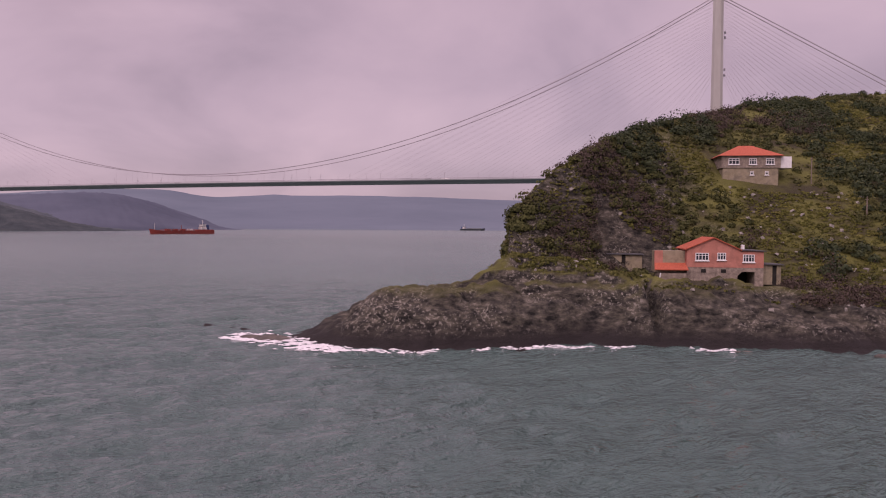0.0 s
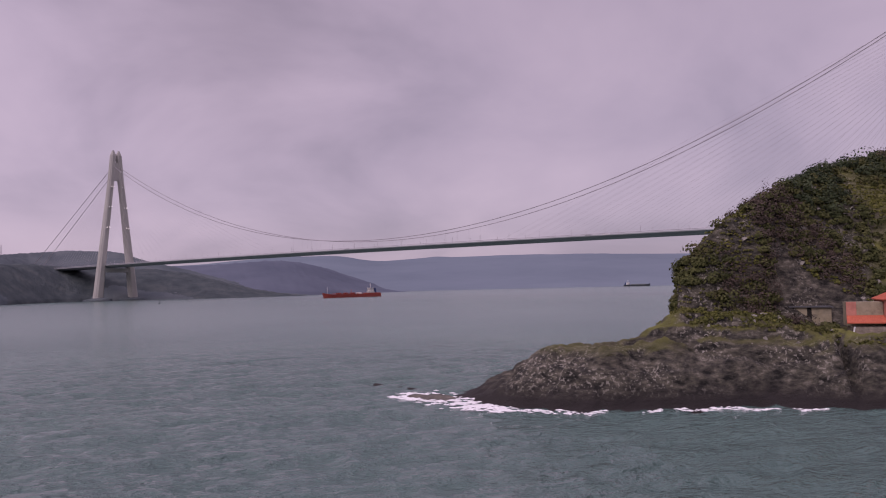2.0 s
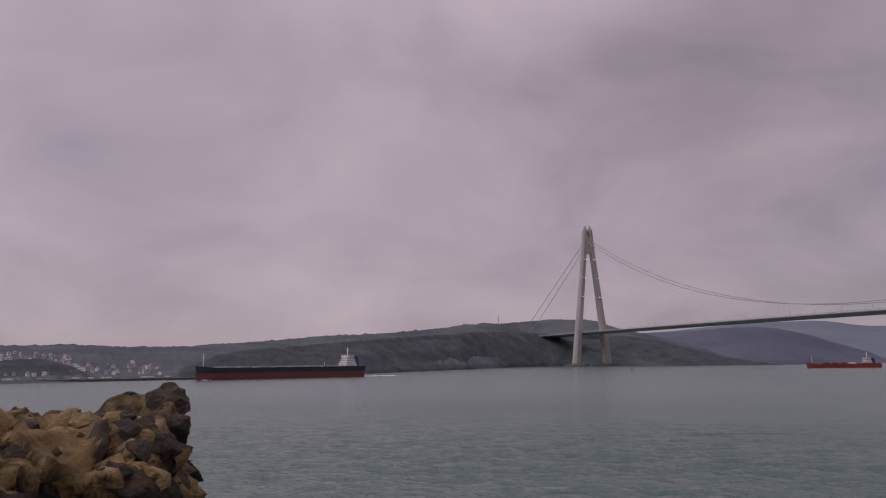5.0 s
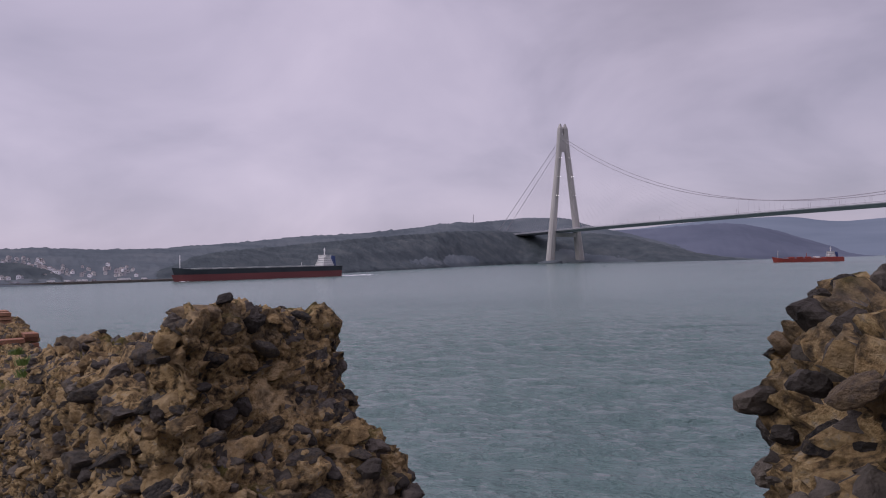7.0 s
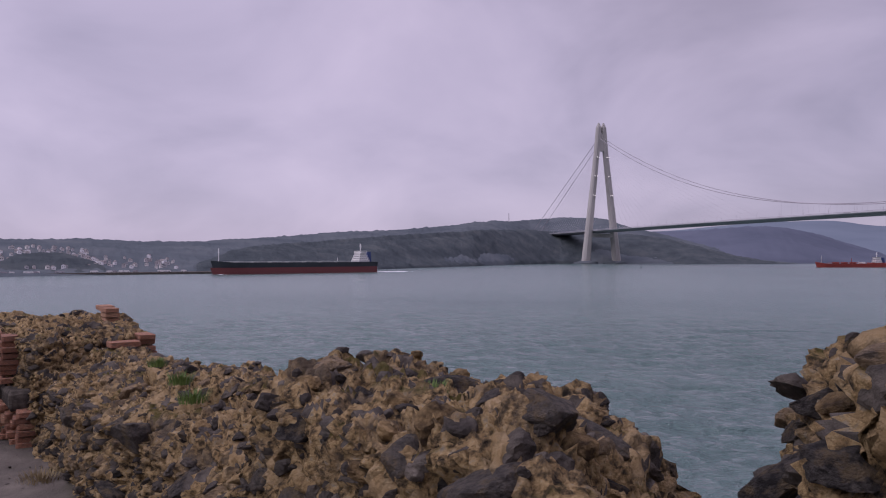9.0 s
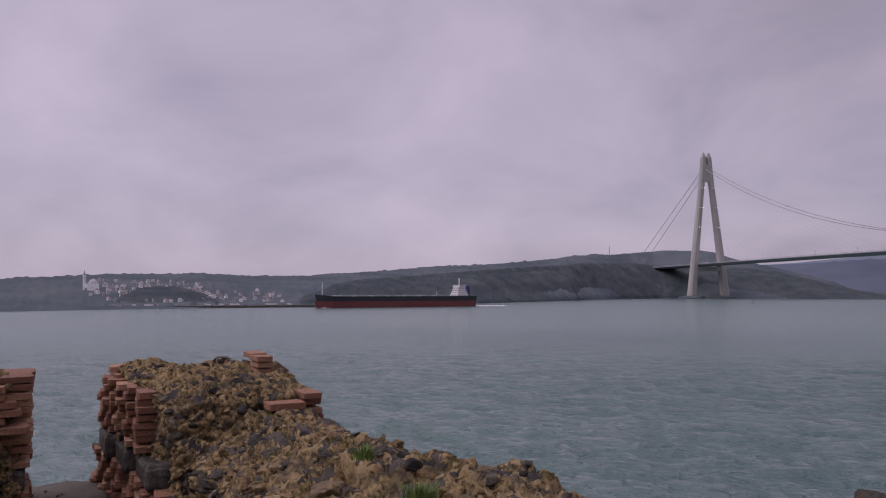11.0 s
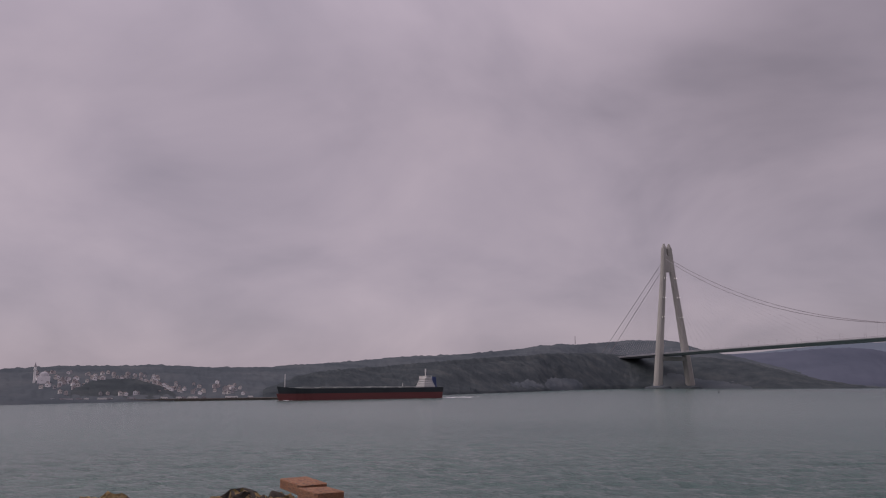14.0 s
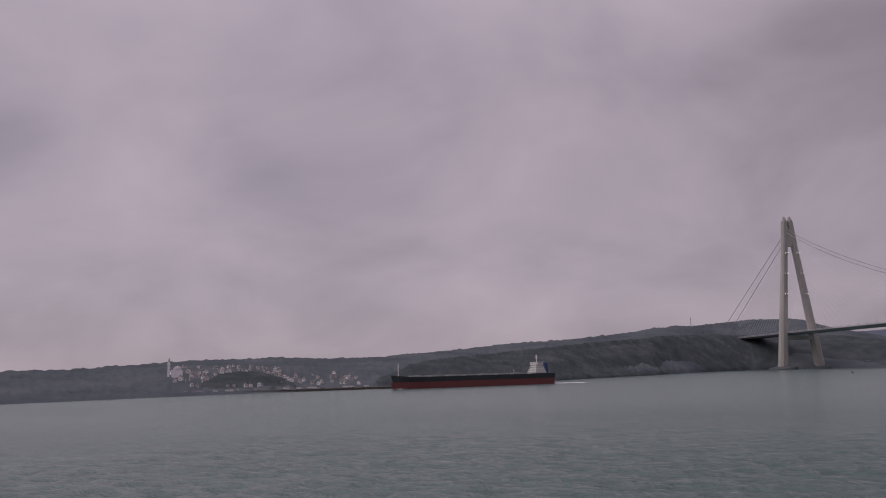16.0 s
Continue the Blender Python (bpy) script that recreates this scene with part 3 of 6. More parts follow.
def headland_height(u, v):
    shore = np.interp(u, [-60, -42, -35.5, -25, -14.5, -2.7, 15, 27, 47, 58, 64, 80, 120, 200], [128, 115, 108.5, 103, 103, 108, 112, 111, 110, 113, 118, 121, 118, 112])
    shelf = np.interp(u, [-44, -36, -32, -24.5, -17, -11, -7, -3, 6, 15, 30, 44, 55, 64, 90, 200], [-2, 0.4, 3.0, 6.7, 8.6, 9.4, 10.6, 12.2, 11.6, 10.2, 8.2, 7.6, 6.4, 6.6, 8.5, 12])
    vr = np.interp(u, [-6, 1.3, 5.5, 11, 23.6, 44.7, 64.5, 87, 112, 130, 146, 169, 230], [132, 133, 136, 141, 165, 195, 215, 235, 250, 258, 265, 275, 300])
    zr = np.interp(u, [-5.2, -4.4, -2.9, 1.3, 5.5, 11, 23.6, 44.7, 64.5, 87, 112, 130, 146, 169, 230], [12.5, 13.0, 20.0, 25.0, 28.8, 32.0, 39.2, 46.6, 52.8, 57.7, 61.0, 65.3, 67.4, 73, 82])
    p = np.stack([u, v, 0 * u], -1)
    n1, n2 = fractal(p, 1 / 9, 4, 31), fractal(p, 1 / 2.6, 3, 41)
    k = v - shore + 1.6 * n1
    front = np.interp(k, [-8, 0, 2.5, 6, 11, 16], [-3, -0.1, 0.36, 0.70, 0.94, 1.0])
    z = np.where(front > 0, front * shelf, front)
    # the low point falls again to the far side
    back = np.clip((v - (shore + 13)) / 9.0, 0, 1)
    low = np.clip((-6.0 - u) / 4.0, 0, 1)
    z = z - low * back * back * (shelf + 3)
    foot = np.interp(u, [-6, 0, 10, 20, 30, 45, 60, 200], [126, 128, 131, 135, 137, 132, 130, 130])
    climb = np.clip((v - foot) / np.maximum(vr - foot, 2), 0, 1)
    climb = climb * (1.22 - 0.22 * climb)
    over = np.clip(v - vr, 0, None)
    hill = shelf + (zr - shelf) * climb - 0.38 * over - 0.004 * over ** 2
    on = np.clip((u + 5.5) / 2.2, 0, 1)
    z = np.where((v > foot) & (u > -5.5), z + on * (np.maximum(hill, -4) - z), z)
    # the cleft beside the lower house
    cleft = np.exp(-((u - 20.0 + (v - 112) * 0.12) / 1.0) ** 2) * np.clip((127 - v) / 3, 0, 1)
    z = z - cleft * np.clip(z, 0, 7.0) * 0.75
    # slanting joints and rounded massifs of the shore rock
    kk = v - shore
    wv = 0.9 * fractal(p, 1 / 5.5, 2, 49)
    face = np.clip(kk / 2.0, 0, 1) * np.clip((21 - kk) / 5, 0, 1) * np.clip((u + 34) / 6, 0, 1)
    for ua, ka, ub, kb, wid, deep in ((-12, 11.5, 17, 4.2, 0.65, 1.5), (-20, 8, -2, 2.5, 0.5, 0.7), (2, 13, 14, 8.5, 0.5, 0.9), (22, 9.5, 30, 1.5, 0.5, 0.9), (27, 12, 46, 2.5, 0.55, 0.8), (46, 12, 52, 2, 0.8, 1.3)):
        tt = np.clip((u - ua) / (ub - ua), 0, 1)
        off = (kk - (ka + (kb - ka) * tt) + wv) / wid
        z = z - face * deep * np.exp(-off ** 2) * np.clip(np.minimum(u - ua, ub - u) / 2 + 0.5, 0, 1)
    z = z + face * 1.3 * (0.45 - np.abs(fractal(p, 1 / 8.0, 2, 57)))
    amp = np.clip(z / 3, 0.15, 1.0)
    ledge = np.abs(np.mod(z + 1.5 * n1, 2.4) - 1.2) - 0.6
    steep = np.clip((132 - v) / 6, 0.25, 1)
    flat = np.exp(-(((u - 33) / 10) ** 4 + ((v - 130) / 5.0) ** 4))
    return z + amp * steep * (1 - 0.8 * flat) * (0.75 * n1 + 0.55 * n2 + 0.55 * ledge + 0.35 * np.abs(fractal(p, 1 / 1.3, 2, 47)))


gu, gv = np.meshgrid(np.concatenate([np.arange(-58, 75, 0.45), np.arange(75, 215, 1.2)]), np.concatenate([np.arange(96, 136, 0.40), np.arange(136, 160, 0.8), np.arange(160, 340, 2.0)]), indexing="ij")
gz = headland_height(gu, gv)
verts = np.stack([HO.x + HU.x * gu + HV.x * gv, HO.y + HU.y * gu + HV.y * gv, gz], -1).reshape(-1, 3)
tagged(mesh_part("ground_headland", verts, grid_faces(*gu.shape), M_headland, smooth=True), "rocky headland with scrub-covered slope and dark shore rock", "headland", kind="structure")


def on_headland(u, v, lift=0.0):
    z = float(headland_height(np.array([u], float), np.array([v], float))[0])
    return Vector((HO.x + HU.x * u + HV.x * v, HO.y + HU.y * u + HV.y * v, z + lift))


# ---- the terrace underfoot: own axes, s along the ruined wall and n towards the sea ----
WS, WN, GROUND = Vector((-0.82, 0.572, 0)), Vector((0.572, 0.82, 0)), 16.5
ts, tn = np.meshgrid(np.concatenate([np.arange(-60, -6, 0.6), np.arange(-6, 9, 0.12), np.arange(9, 20, 0.5)]), np.concatenate([np.arange(-60, -4, 2.0), np.arange(-4, 3, 0.12), np.arange(3, 18, 0.6)]), indexing="ij")
tp = np.stack([ts, tn, 0 * ts], -1)
tz = GROUND + 0.02 * fractal(tp, 1.2, 3, 51) + 0.05 * np.clip(-tn - 3, 0, 40) * (0.4 + 0.3 * fractal(tp, 0.05, 2, 52))
edge = np.clip(tn - 1.9, 0, None)
tz = tz - np.interp(edge, [0, 0.5, 2, 6, 16], [0, 0.9, 4.5, 12.0, 19.5]) + np.clip(edge, 0, 1) * 0.5 * fractal(tp, 0.7, 3, 53)
end = np.clip(ts - 8.55 - 0.15 * fractal(tp, 1.5, 2, 54), 0, None)
tz = np.maximum(tz - np.interp(end, [0, 0.4, 2, 6, 11], [0, 0.7, 4.5, 12.0, 22.0]), -4.5)
verts = np.stack([WS.x * ts + WN.x * tn, WS.y * ts + WN.y * tn, tz], -1).reshape(-1, 3)
tagged(mesh_part("ground_terrace", verts, grid_faces(*ts.shape), M_earth, smooth=True), "trodden earth terrace above the sea cliff", "ground", kind="structure")


# ---- suspension bridge ----
FAR, NEAR = Vector((-168, 1757, 0)), Vector((751, 592, 0))
AXIS = (NEAR - FAR).normalized()
SIDE = Vector((-AXIS.y, AXIS.x, 0))
SPAN = (NEAR - FAR).length
BRIDGE = Matrix(((AXIS.x, SIDE.x, 0, FAR.x), (AXIS.y, SIDE.y, 0, FAR.y), (0, 0, 1, 0), (0, 0, 0, 1)))
bridge = thing("suspension_bridge", BRIDGE, "grey concrete and steel suspension bridge with two tall A-shaped towers", "bridge")
DECK_Z, SADDLE, TOP = 78.5, 299.0, 323.0


def bridge_tower(x):
    bm = bmesh.new()
    for sgn in (-1, 1):
        rings = []
        for z, off, a, b in ((-6, 43, 10.0, 11.0), (6, 42, 8.6, 9.4), (75, 34.5, 7.6, 8.2), (150, 25.6, 6.8, 7.2), (240, 14.8, 6.2, 6.2), (262, 12.0, 6.0, 6.0), (TOP, 6.8, 5.8, 5.5)):
            c = sgn * off
            rings.append([(x + a, c + b * 0.55, z), (x + a * 0.55, c + b, z), (x - a * 0.55, c + b, z), (x - a, c + b * 0.55, z),
                          (x - a, c - b * 0.55, z), (x - a * 0.55, c - b, z), (x + a * 0.55, c - b, z), (x + a, c - b * 0.55, z)])
        loft(bm, rings)
    tw = part("tower", bm, M_concrete, bridge, "grey concrete A-shaped tower")
    bm = bmesh.new()
    loft(bm, [[(x + 4.2, -y0, z), (x + 4.2, y0, z), (x - 4.2, y0, z), (x - 4.2, -y0, z)] for z, y0 in ((267, 6.0), (285, 5.4), (306, 4.6))])
    part("web", bm, M_concrete, tw)
    bm = bmesh.new()
    box(bm, x - 5, x + 5, -31, 31, 63, 72)
    part("cross_beam", bm, M_concrete, tw)
    for sgn in (-1, 1):
        bm = bmesh.new()
        loft(bm, [[(x + a, sgn * 6.5 + b, z), (x - a, sgn * 6.5 + b, z), (x - a, sgn * 6.5 - b, z), (x + a, sgn * 6.5 - b, z)] for z, a, b in ((TOP, 4.6, 4.4), (TOP + 11, 1.6, 1.2))])
        part("cap", bm, M_concrete, tw, "pale tapering tower cap")
    for z, off in ((160, 23.5), (205, 18.3), (250, 13.0)):
        for sgn in (-1, 1):
            bm = bmesh.new()
            box(bm, x + 7, x + 9, sgn * off - 4, sgn * off + 4, z, z + 1.5)
            part("lamp_bracket", bm, M_cable, tw)
    return tw


for x in (0.0, SPAN):
    bridge_tower(x)


def deck_z(x):
    k = (x - SPAN / 2) / (SPAN / 2)
    return DECK_Z + 3.0 * (1 - k * k)


bm = bmesh.new()
rings = []
for x in np.linspace(-360, SPAN + 330, 77):
    z = deck_z(max(-200, min(SPAN + 200, x)))
    rings.append([(x, -29, z), (x, -29, z - 1.3), (x, -21, z - 4.2), (x, 21, z - 4.2), (x, 29, z - 1.3), (x, 29, z)])
loft(bm, rings)
part("deck", bm, M_deck, bridge, "slender grey steel box deck")
for sgn in (-1, 1):
    bm = bmesh.new()
    tube(bm, [(x, sgn * 28.6, deck_z(max(-200, min(SPAN + 200, x))) + 1.5) for x in np.linspace(-360, SPAN + 330, 66)], 0.35, 4)
    part("parapet", bm, M_stay, bridge)


def cable_point(x, sgn):
    k = (x - SPAN / 2) / (SPAN / 2)
    if abs(k) <= 1:
        z = 95 + (SADDLE - 95) * k * k
        y = 6 + 11 * (1 - k * k)
    else:
        far = (abs(x - SPAN / 2) - SPAN / 2) / 330.0
        z = SADDLE + (DECK_Z + 4 - SADDLE) * far
        y = 6 + 6 * far
    return (x, sgn * y, z)


for sgn in (-1, 1):
    bm = bmesh.new()
    tube(bm, [cable_point(x, sgn) for x in np.linspace(-330, SPAN + 330, 150)], 0.6, 5)
    part("main_cable", bm, M_cable, bridge, "sagging steel main cable")
for tx, out in ((0.0, 1), (0.0, -1), (SPAN, 1), (SPAN, -1)):
    n_stay = 22
    for i in range(n_stay):
        reach = (75 + 21.0 * i) if (out > 0) == (tx == 0.0) else (60 + 12.0 * i)
        for sgn in (-1, 1):
            bm = bmesh.new()
            zt = 205 + 88 * (i / (n_stay - 1))
            tube(bm, [(tx + out * 4, sgn * (8 + (SADDLE - zt) * 0.11), zt), (tx + out * reach, sgn * 11, deck_z(tx + out * min(reach, 200)))], 0.12, 3)
            part("stay_cable", bm, M_stay, bridge)
for i in range(18):
    x = 560 + i * (SPAN - 1120) / 17
    for sgn in (-1, 1):
        bm = bmesh.new()
        c = cable_point(x, sgn)
        tube(bm, [c, (x, sgn * 19, deck_z(x))], 0.09, 3)
        part("hanger", bm, M_stay, bridge)
for i in range(34):
    x = -60 + i * 48.0
    for sgn in (-1, 1):
        bm = bmesh.new()
        z = deck_z(max(-200, x))
        tube(bm, [(x, sgn * 26.5, z), (x, sgn * 26.5, z + 9), (x, sgn * 24.5, z + 9.6)], 0.22, 4)
        part("lamp_post", bm, M_cable, bridge)
# ---- ships ----
M_hullred = material("antifouling_red", [(0.3, (0.13, 0.032, 0.034)), (0.7, (0.18, 0.05, 0.048))], scale=0.05, rough=0.6, bump=0, stretch=(0.3, 1, 1))
M_hulldark = material("dark_hull_paint", [(0.3, (0.018, 0.024, 0.030)), (0.7, (0.034, 0.042, 0.048))], scale=0.05, rough=0.5, bump=0)
M_white = material("white_ship_paint", [(0.3, (0.62, 0.61, 0.60)), (0.7, (0.78, 0.77, 0.75))], scale=0.1, rough=0.5, bump=0)
M_funnel = material("blue_funnel_paint", [(0.3, (0.02, 0.04, 0.12)), (0.7, (0.03, 0.055, 0.16))], scale=0.1, rough=0.5, bump=0)
M_hatch = material("hatch_paint", [(0.3, (0.11, 0.13, 0.13)), (0.7, (0.17, 0.19, 0.18))], scale=0.1, rough=0.6, bump=0)
M_redhull = material("orange_red_hull", [(0.3, (0.24, 0.035, 0.026)), (0.7, (0.31, 0.055, 0.04))], scale=0.05, rough=0.5, bump=0)
M_window = glass("dark_window_glass")


def hull(bm, length, beam, z0, z1, z2, bow_rise=0.0, flare=1.06):
    """A ship's side between heights z0 and z1 (deck z2 forward), bow at +x."""
    rings = []
    for k in np.linspace(0, 1, 28):
        x = -length / 2 + length * k
        w = beam / 2 * min(1.0, (0.72 + 0.28 * min(1, k / 0.10))) * (1 - max(0, (k - 0.86) / 0.14) ** 2.2 * 0.985)
        up = bow_rise * max(0, (k - 0.90) / 0.10)
        rk = (z1 - z0) * 0.4 * max(0, (k - 0.9) / 0.1)
        rings.append([(x, -w * 0.94, z0), (x + rk, -w * flare if k > 0.85 else (-w), z1 + up), (x + rk, w * flare if k > 0.85 else w, z1 + up), (x, w * 0.94, z0)])
    loft(bm, rings)


def superstructure(ship, x, beam, z, decks, length, dh=2.7, funnel=M_funnel):
    w = beam
    for k in range(decks):
        bm = bmesh.new()
        a = length * (1 - 0.12 * k)
        ww = w * (0.86 - 0.09 * k) if k < decks - 1 else w * 0.8
        box(bm, x - a / 2, x + a / 2, -ww / 2, ww / 2, z + k * dh, z + (k + 1) * dh - 0.25, 0.12)
        d = part("deckhouse", bm, M_white, ship, "white painted deckhouse tier")
        for side in (-1, 1):
            for i in range(4):
                bm = bmesh.new()
                xx = x - a * 0.34 + i * a * 0.22
                box(bm, xx, xx + 0.9, side * ww / 2 - 0.06, side * ww / 2 + 0.06, z + k * dh + 1.0, z + k * dh + 1.9)
                part("window", bm, M_window, d)
        for i in range(5):
            bm = bmesh.new()
            yy = -ww * 0.4 + i * ww * 0.18
            box(bm, x + a / 2 - 0.05, x + a / 2 + 0.06, yy, yy + 1.4, z + k * dh + 1.0, z + k * dh + 1.9)
            part("window", bm, M_window, d)
        bm = bmesh.new()
        box(bm, x - a / 2 - 0.6, x + a / 2 + 0.4, -ww / 2 - 0.5, ww / 2 + 0.5, z + (k + 1) * dh - 0.25, z + (k + 1) * dh - 0.05)
        part("deck_edge", bm, M_white, d)
    zt = z + decks * dh
    bm = bmesh.new()
    tube(bm, [(x, 0, zt - 0.3), (x, 0, zt + 8)], 0.45, 6)
    tube(bm, [(x, -3, zt + 4.5), (x, 3, zt + 4.5)], 0.2, 5)
    tube(bm, [(x, -1.8, zt + 6.4), (x, 1.8, zt + 6.4)], 0.25, 5)
    part("radar_mast", bm, M_white, ship, "white radar mast with crossbars")
    bm = bmesh.new()
    fx = x - length * 0.5 - 4.0
    loft(bm, [[(fx - 2.6 + k * 0.6, -2.2, q), (fx + 2.6 - k * 0.2, -2.2, q), (fx + 2.6 - k * 0.2, 2.2, q), (fx - 2.6 + k * 0.6, 2.2, q)] for k, q in ((0, z), (1, z + decks * dh * 0.55), (2, z + decks * dh * 0.92))])
    part("funnel", bm, funnel, ship, "painted ship's funnel")


def railings(ship, x0, x1, y, z, n):
    bm = bmesh.new()
    for k in (0.55, 1.1):
        tube(bm, [(x0, y, z + k), (x1, y, z + k)], 0.07, 3)
    for i in range(n + 1):
        xx = x0 + (x1 - x0) * i / n
        tube(bm, [(xx, y, z - 0.1), (xx, y, z + 1.1)], 0.06, 3)
    part("railing", bm, M_white, ship)


def heading(bow, stern):
    b, s = Vector(bow), Vector(stern)
    d = b - s
    return (b + s) / 2, d.length, math.degrees(math.atan2(d.y, d.x))


def polar(az, dist):
    return Vector((-math.sin(radians(az)) * dist, math.cos(radians(az)) * dist, 0))


def bulk_carrier():
    c, length, turn = heading(polar(35.3, 765), polar(23.15, 850))
    ship = thing("bulk_carrier", pose(c.x, c.y, 0, 0, 0, turn), "long bulk carrier with black topsides and red lower hull", "cargo ship")
    bm = bmesh.new()
    hull(bm, length * 0.985, 27, -2, 6.6, 8)
    part("lower_hull", bm, M_hullred, ship, "dull red lower hull")
    bm = bmesh.new()
    hull(bm, length * 0.985 + 2, 27.1, 6.5, 11.6, 11, bow_rise=2.2)
    part("upper_hull", bm, M_hulldark, ship, "near-black upper hull")
    L = length
    x0 = -L / 2
    for i in range(7):
        a = x0 + L * (0.20 + i * 0.102)
        bm = bmesh.new()
        box(bm, a, a + L * 0.078, -9, 9, 11.3, 13.0, 0.15)
        hb = part("hatch_cover", bm, M_hatch, ship, "grey steel hatch cover")
        bm = bmesh.new()
        box(bm, a + L * 0.03, a + L * 0.034, -9.2, 9.2, 12.9, 13.3)
        part("coaming_rib", bm, M_hatch, hb)
    superstructure(ship, x0 + L * 0.095, 20, 11.4, 5, 14, dh=2.6)
    bm = bmesh.new()
    box(bm, x0 + 1.5, x0 + L * 0.17, -12, 12, 11.2, 12.0)
    part("poop_deck", bm, M_hulldark, ship)
    for y in (-13.2, 13.2):
        railings(ship, x0 + L * 0.17, x0 + L * 0.93, y, 11.6, 60)
    bm = bmesh.new()
    tube(bm, [(x0 + L * 0.965, 0, 12), (x0 + L * 0.965, 0, 26)], 0.4, 6)
    tube(bm, [(x0 + L * 0.965, -2, 22), (x0 + L * 0.965, 2, 22)], 0.2, 5)
    part("foremast", bm, M_white, ship, "white foremast at the bow")
    bm = bmesh.new()
    tube(bm, [(x0 + L * 0.25, 0, 12), (x0 + L * 0.25, 0, 16.5)], 0.25, 5)
    part("deck_crane_post", bm, M_white, ship)
    return ship


def tanker():
    c, length, turn = heading(polar(-9.45, 1340), polar(-13.75, 1400))
    ship = thing("tanker", pose(c.x, c.y, 0, 0, 0, turn), "small orange-red tanker with white aft deckhouse", "tanker ship")
    L, x0 = length, -length / 2
    bm = bmesh.new()
    hull(bm, L, 17, -2, 6.0, 7, bow_rise=3.0)
    part("hull", bm, M_redhull, ship, "orange-red hull")
    superstructure(ship, x0 + L * 0.17, 14, 6.0, 4, 11)
    bm = bmesh.new()
    box(bm, x0 + 2, x0 + L * 0.27, -7, 7, 5.9, 7.4)
    part("poop", bm, M_redhull, ship)
    for y in (-2.4, 0, 2.4):
        bm = bmesh.new()
        tube(bm, [(x0 + L * 0.28, y, 7.4), (x0 + L * 0.85, y, 7.4)], 0.35, 5)
        part("deck_pipe", bm, M_redhull, ship)
    for k in (0.36, 0.48, 0.60, 0.72):
        bm = bmesh.new()
        box(bm, x0 + L * k, x0 + L * k + 5, -6, 6, 6.0, 8.6, 0.2)
        part("manifold", bm, M_redhull if k > 0.4 else M_white, ship)
    bm = bmesh.new()
    tube(bm, [(x0 + L * 0.52, 0, 6), (x0 + L * 0.52, 0, 15)], 0.4, 6)
    part("crane_post", bm, M_redhull, ship)
    bm = bmesh.new()
    tube(bm, [(x0 + L * 0.94, 0, 7), (x0 + L * 0.94, 0, 19)], 0.35, 6)
    part("foremast", bm, M_white, ship)
    return ship


def far_ship():
    c, length, turn = heading(polar(-34.45, 2600), polar(-32.6, 2640))
    ship = thing("cargo_ship", pose(c.x, c.y, 0, 0, 0, turn), "dark cargo ship far off beyond the bridge", "cargo ship")
    L, x0 = length, -length / 2
    bm = bmesh.new()
    hull(bm, L, 15, -2, 6, 7, bow_rise=3)
    part("hull", bm, M_hulldark, ship)
    superstructure(ship, x0 + L * 0.15, 12, 6, 3, 10)
    bm = bmesh.new()
    box(bm, x0 + L * 0.3, x0 + L * 0.88, -5, 5, 6, 8)
    part("hatch_cover", bm, M_hatch, ship)
    return ship


carrier = bulk_carrier()
tanker()
far_ship()
# wake of the bulk carrier
rgw = np.random.default_rng(31)
wv, wf = [], []
for k in range(170):
    bow = k < 60
    lx = (92 - abs(rgw.normal(0, 5))) if bow else (-96 - rgw.uniform(0, 46))
    p = carrier.matrix_world @ Vector((lx, rgw.normal(0, 7 if bow else 4 + k * 0.02), 0))
    a, b = rgw.uniform(0.6, 2.4), rgw.uniform(0.3, 0.9)
    base = len(wv)
    wv.append((p.x, p.y, 0.30))
    for q in range(8):
        w = rgw.uniform(0.6, 1.1)
        wv.append((p.x + a * w * math.cos(q * 0.785), p.y + b * w * math.sin(q * 0.785), 0.05))
    wf += [(base, base + 1 + q, base + 1 + (q + 1) % 8) for q in range(8)]
tagged(mesh_part("wake", wv, wf, M_foam, smooth=True), "thin white wake along the bulk carrier", "foam", kind="stuff")

# ---- houses and plants of the headland ----
M_pink = material("salmon_render", [(0.3, (0.40, 0.155, 0.115)), (0.7, (0.50, 0.21, 0.16))], scale=0.8, rough=0.9, bump=0.2, dist=0.02, stain=(0.30, 0.13, 0.10), stain_scale=0.5)
M_lilac = material("lilac_render", [(0.3, (0.42, 0.25, 0.31)), (0.7, (0.52, 0.32, 0.39))], scale=0.8, rough=0.9, bump=0.2, dist=0.02)
M_rooftile = material("red_roof_tile", [(0.3, (0.34, 0.065, 0.035)), (0.7, (0.48, 0.12, 0.06))], scale=1.5, rough=0.85, bump=0.5, bump_scale=6, dist=0.05, stretch=(4, 1, 1))
M_stonewall = material("rough_stone_wall", [(0.3, (0.14, 0.115, 0.095)), (0.55, (0.27, 0.22, 0.18)), (0.75, (0.40, 0.34, 0.28))], scale=1.6, rough=0.95, bump=0.8, bump_scale=5, dist=0.06)
M_cement = material("bare_cement", [(0.3, (0.22, 0.185, 0.12)), (0.7, (0.33, 0.28, 0.20))], scale=0.9, rough=0.95, bump=0.3, dist=0.02, stain=(0.15, 0.13, 0.10))
M_darkroof = material("dark_sheet_roof", [(0.3, (0.05, 0.05, 0.055)), (0.7, (0.10, 0.10, 0.105))], scale=1, rough=0.8, bump=0.2)
M_frame = material("white_window_frame", [(0.3, (0.66, 0.66, 0.66)), (0.7, (0.78, 0.78, 0.77))], scale=2, rough=0.5, bump=0)
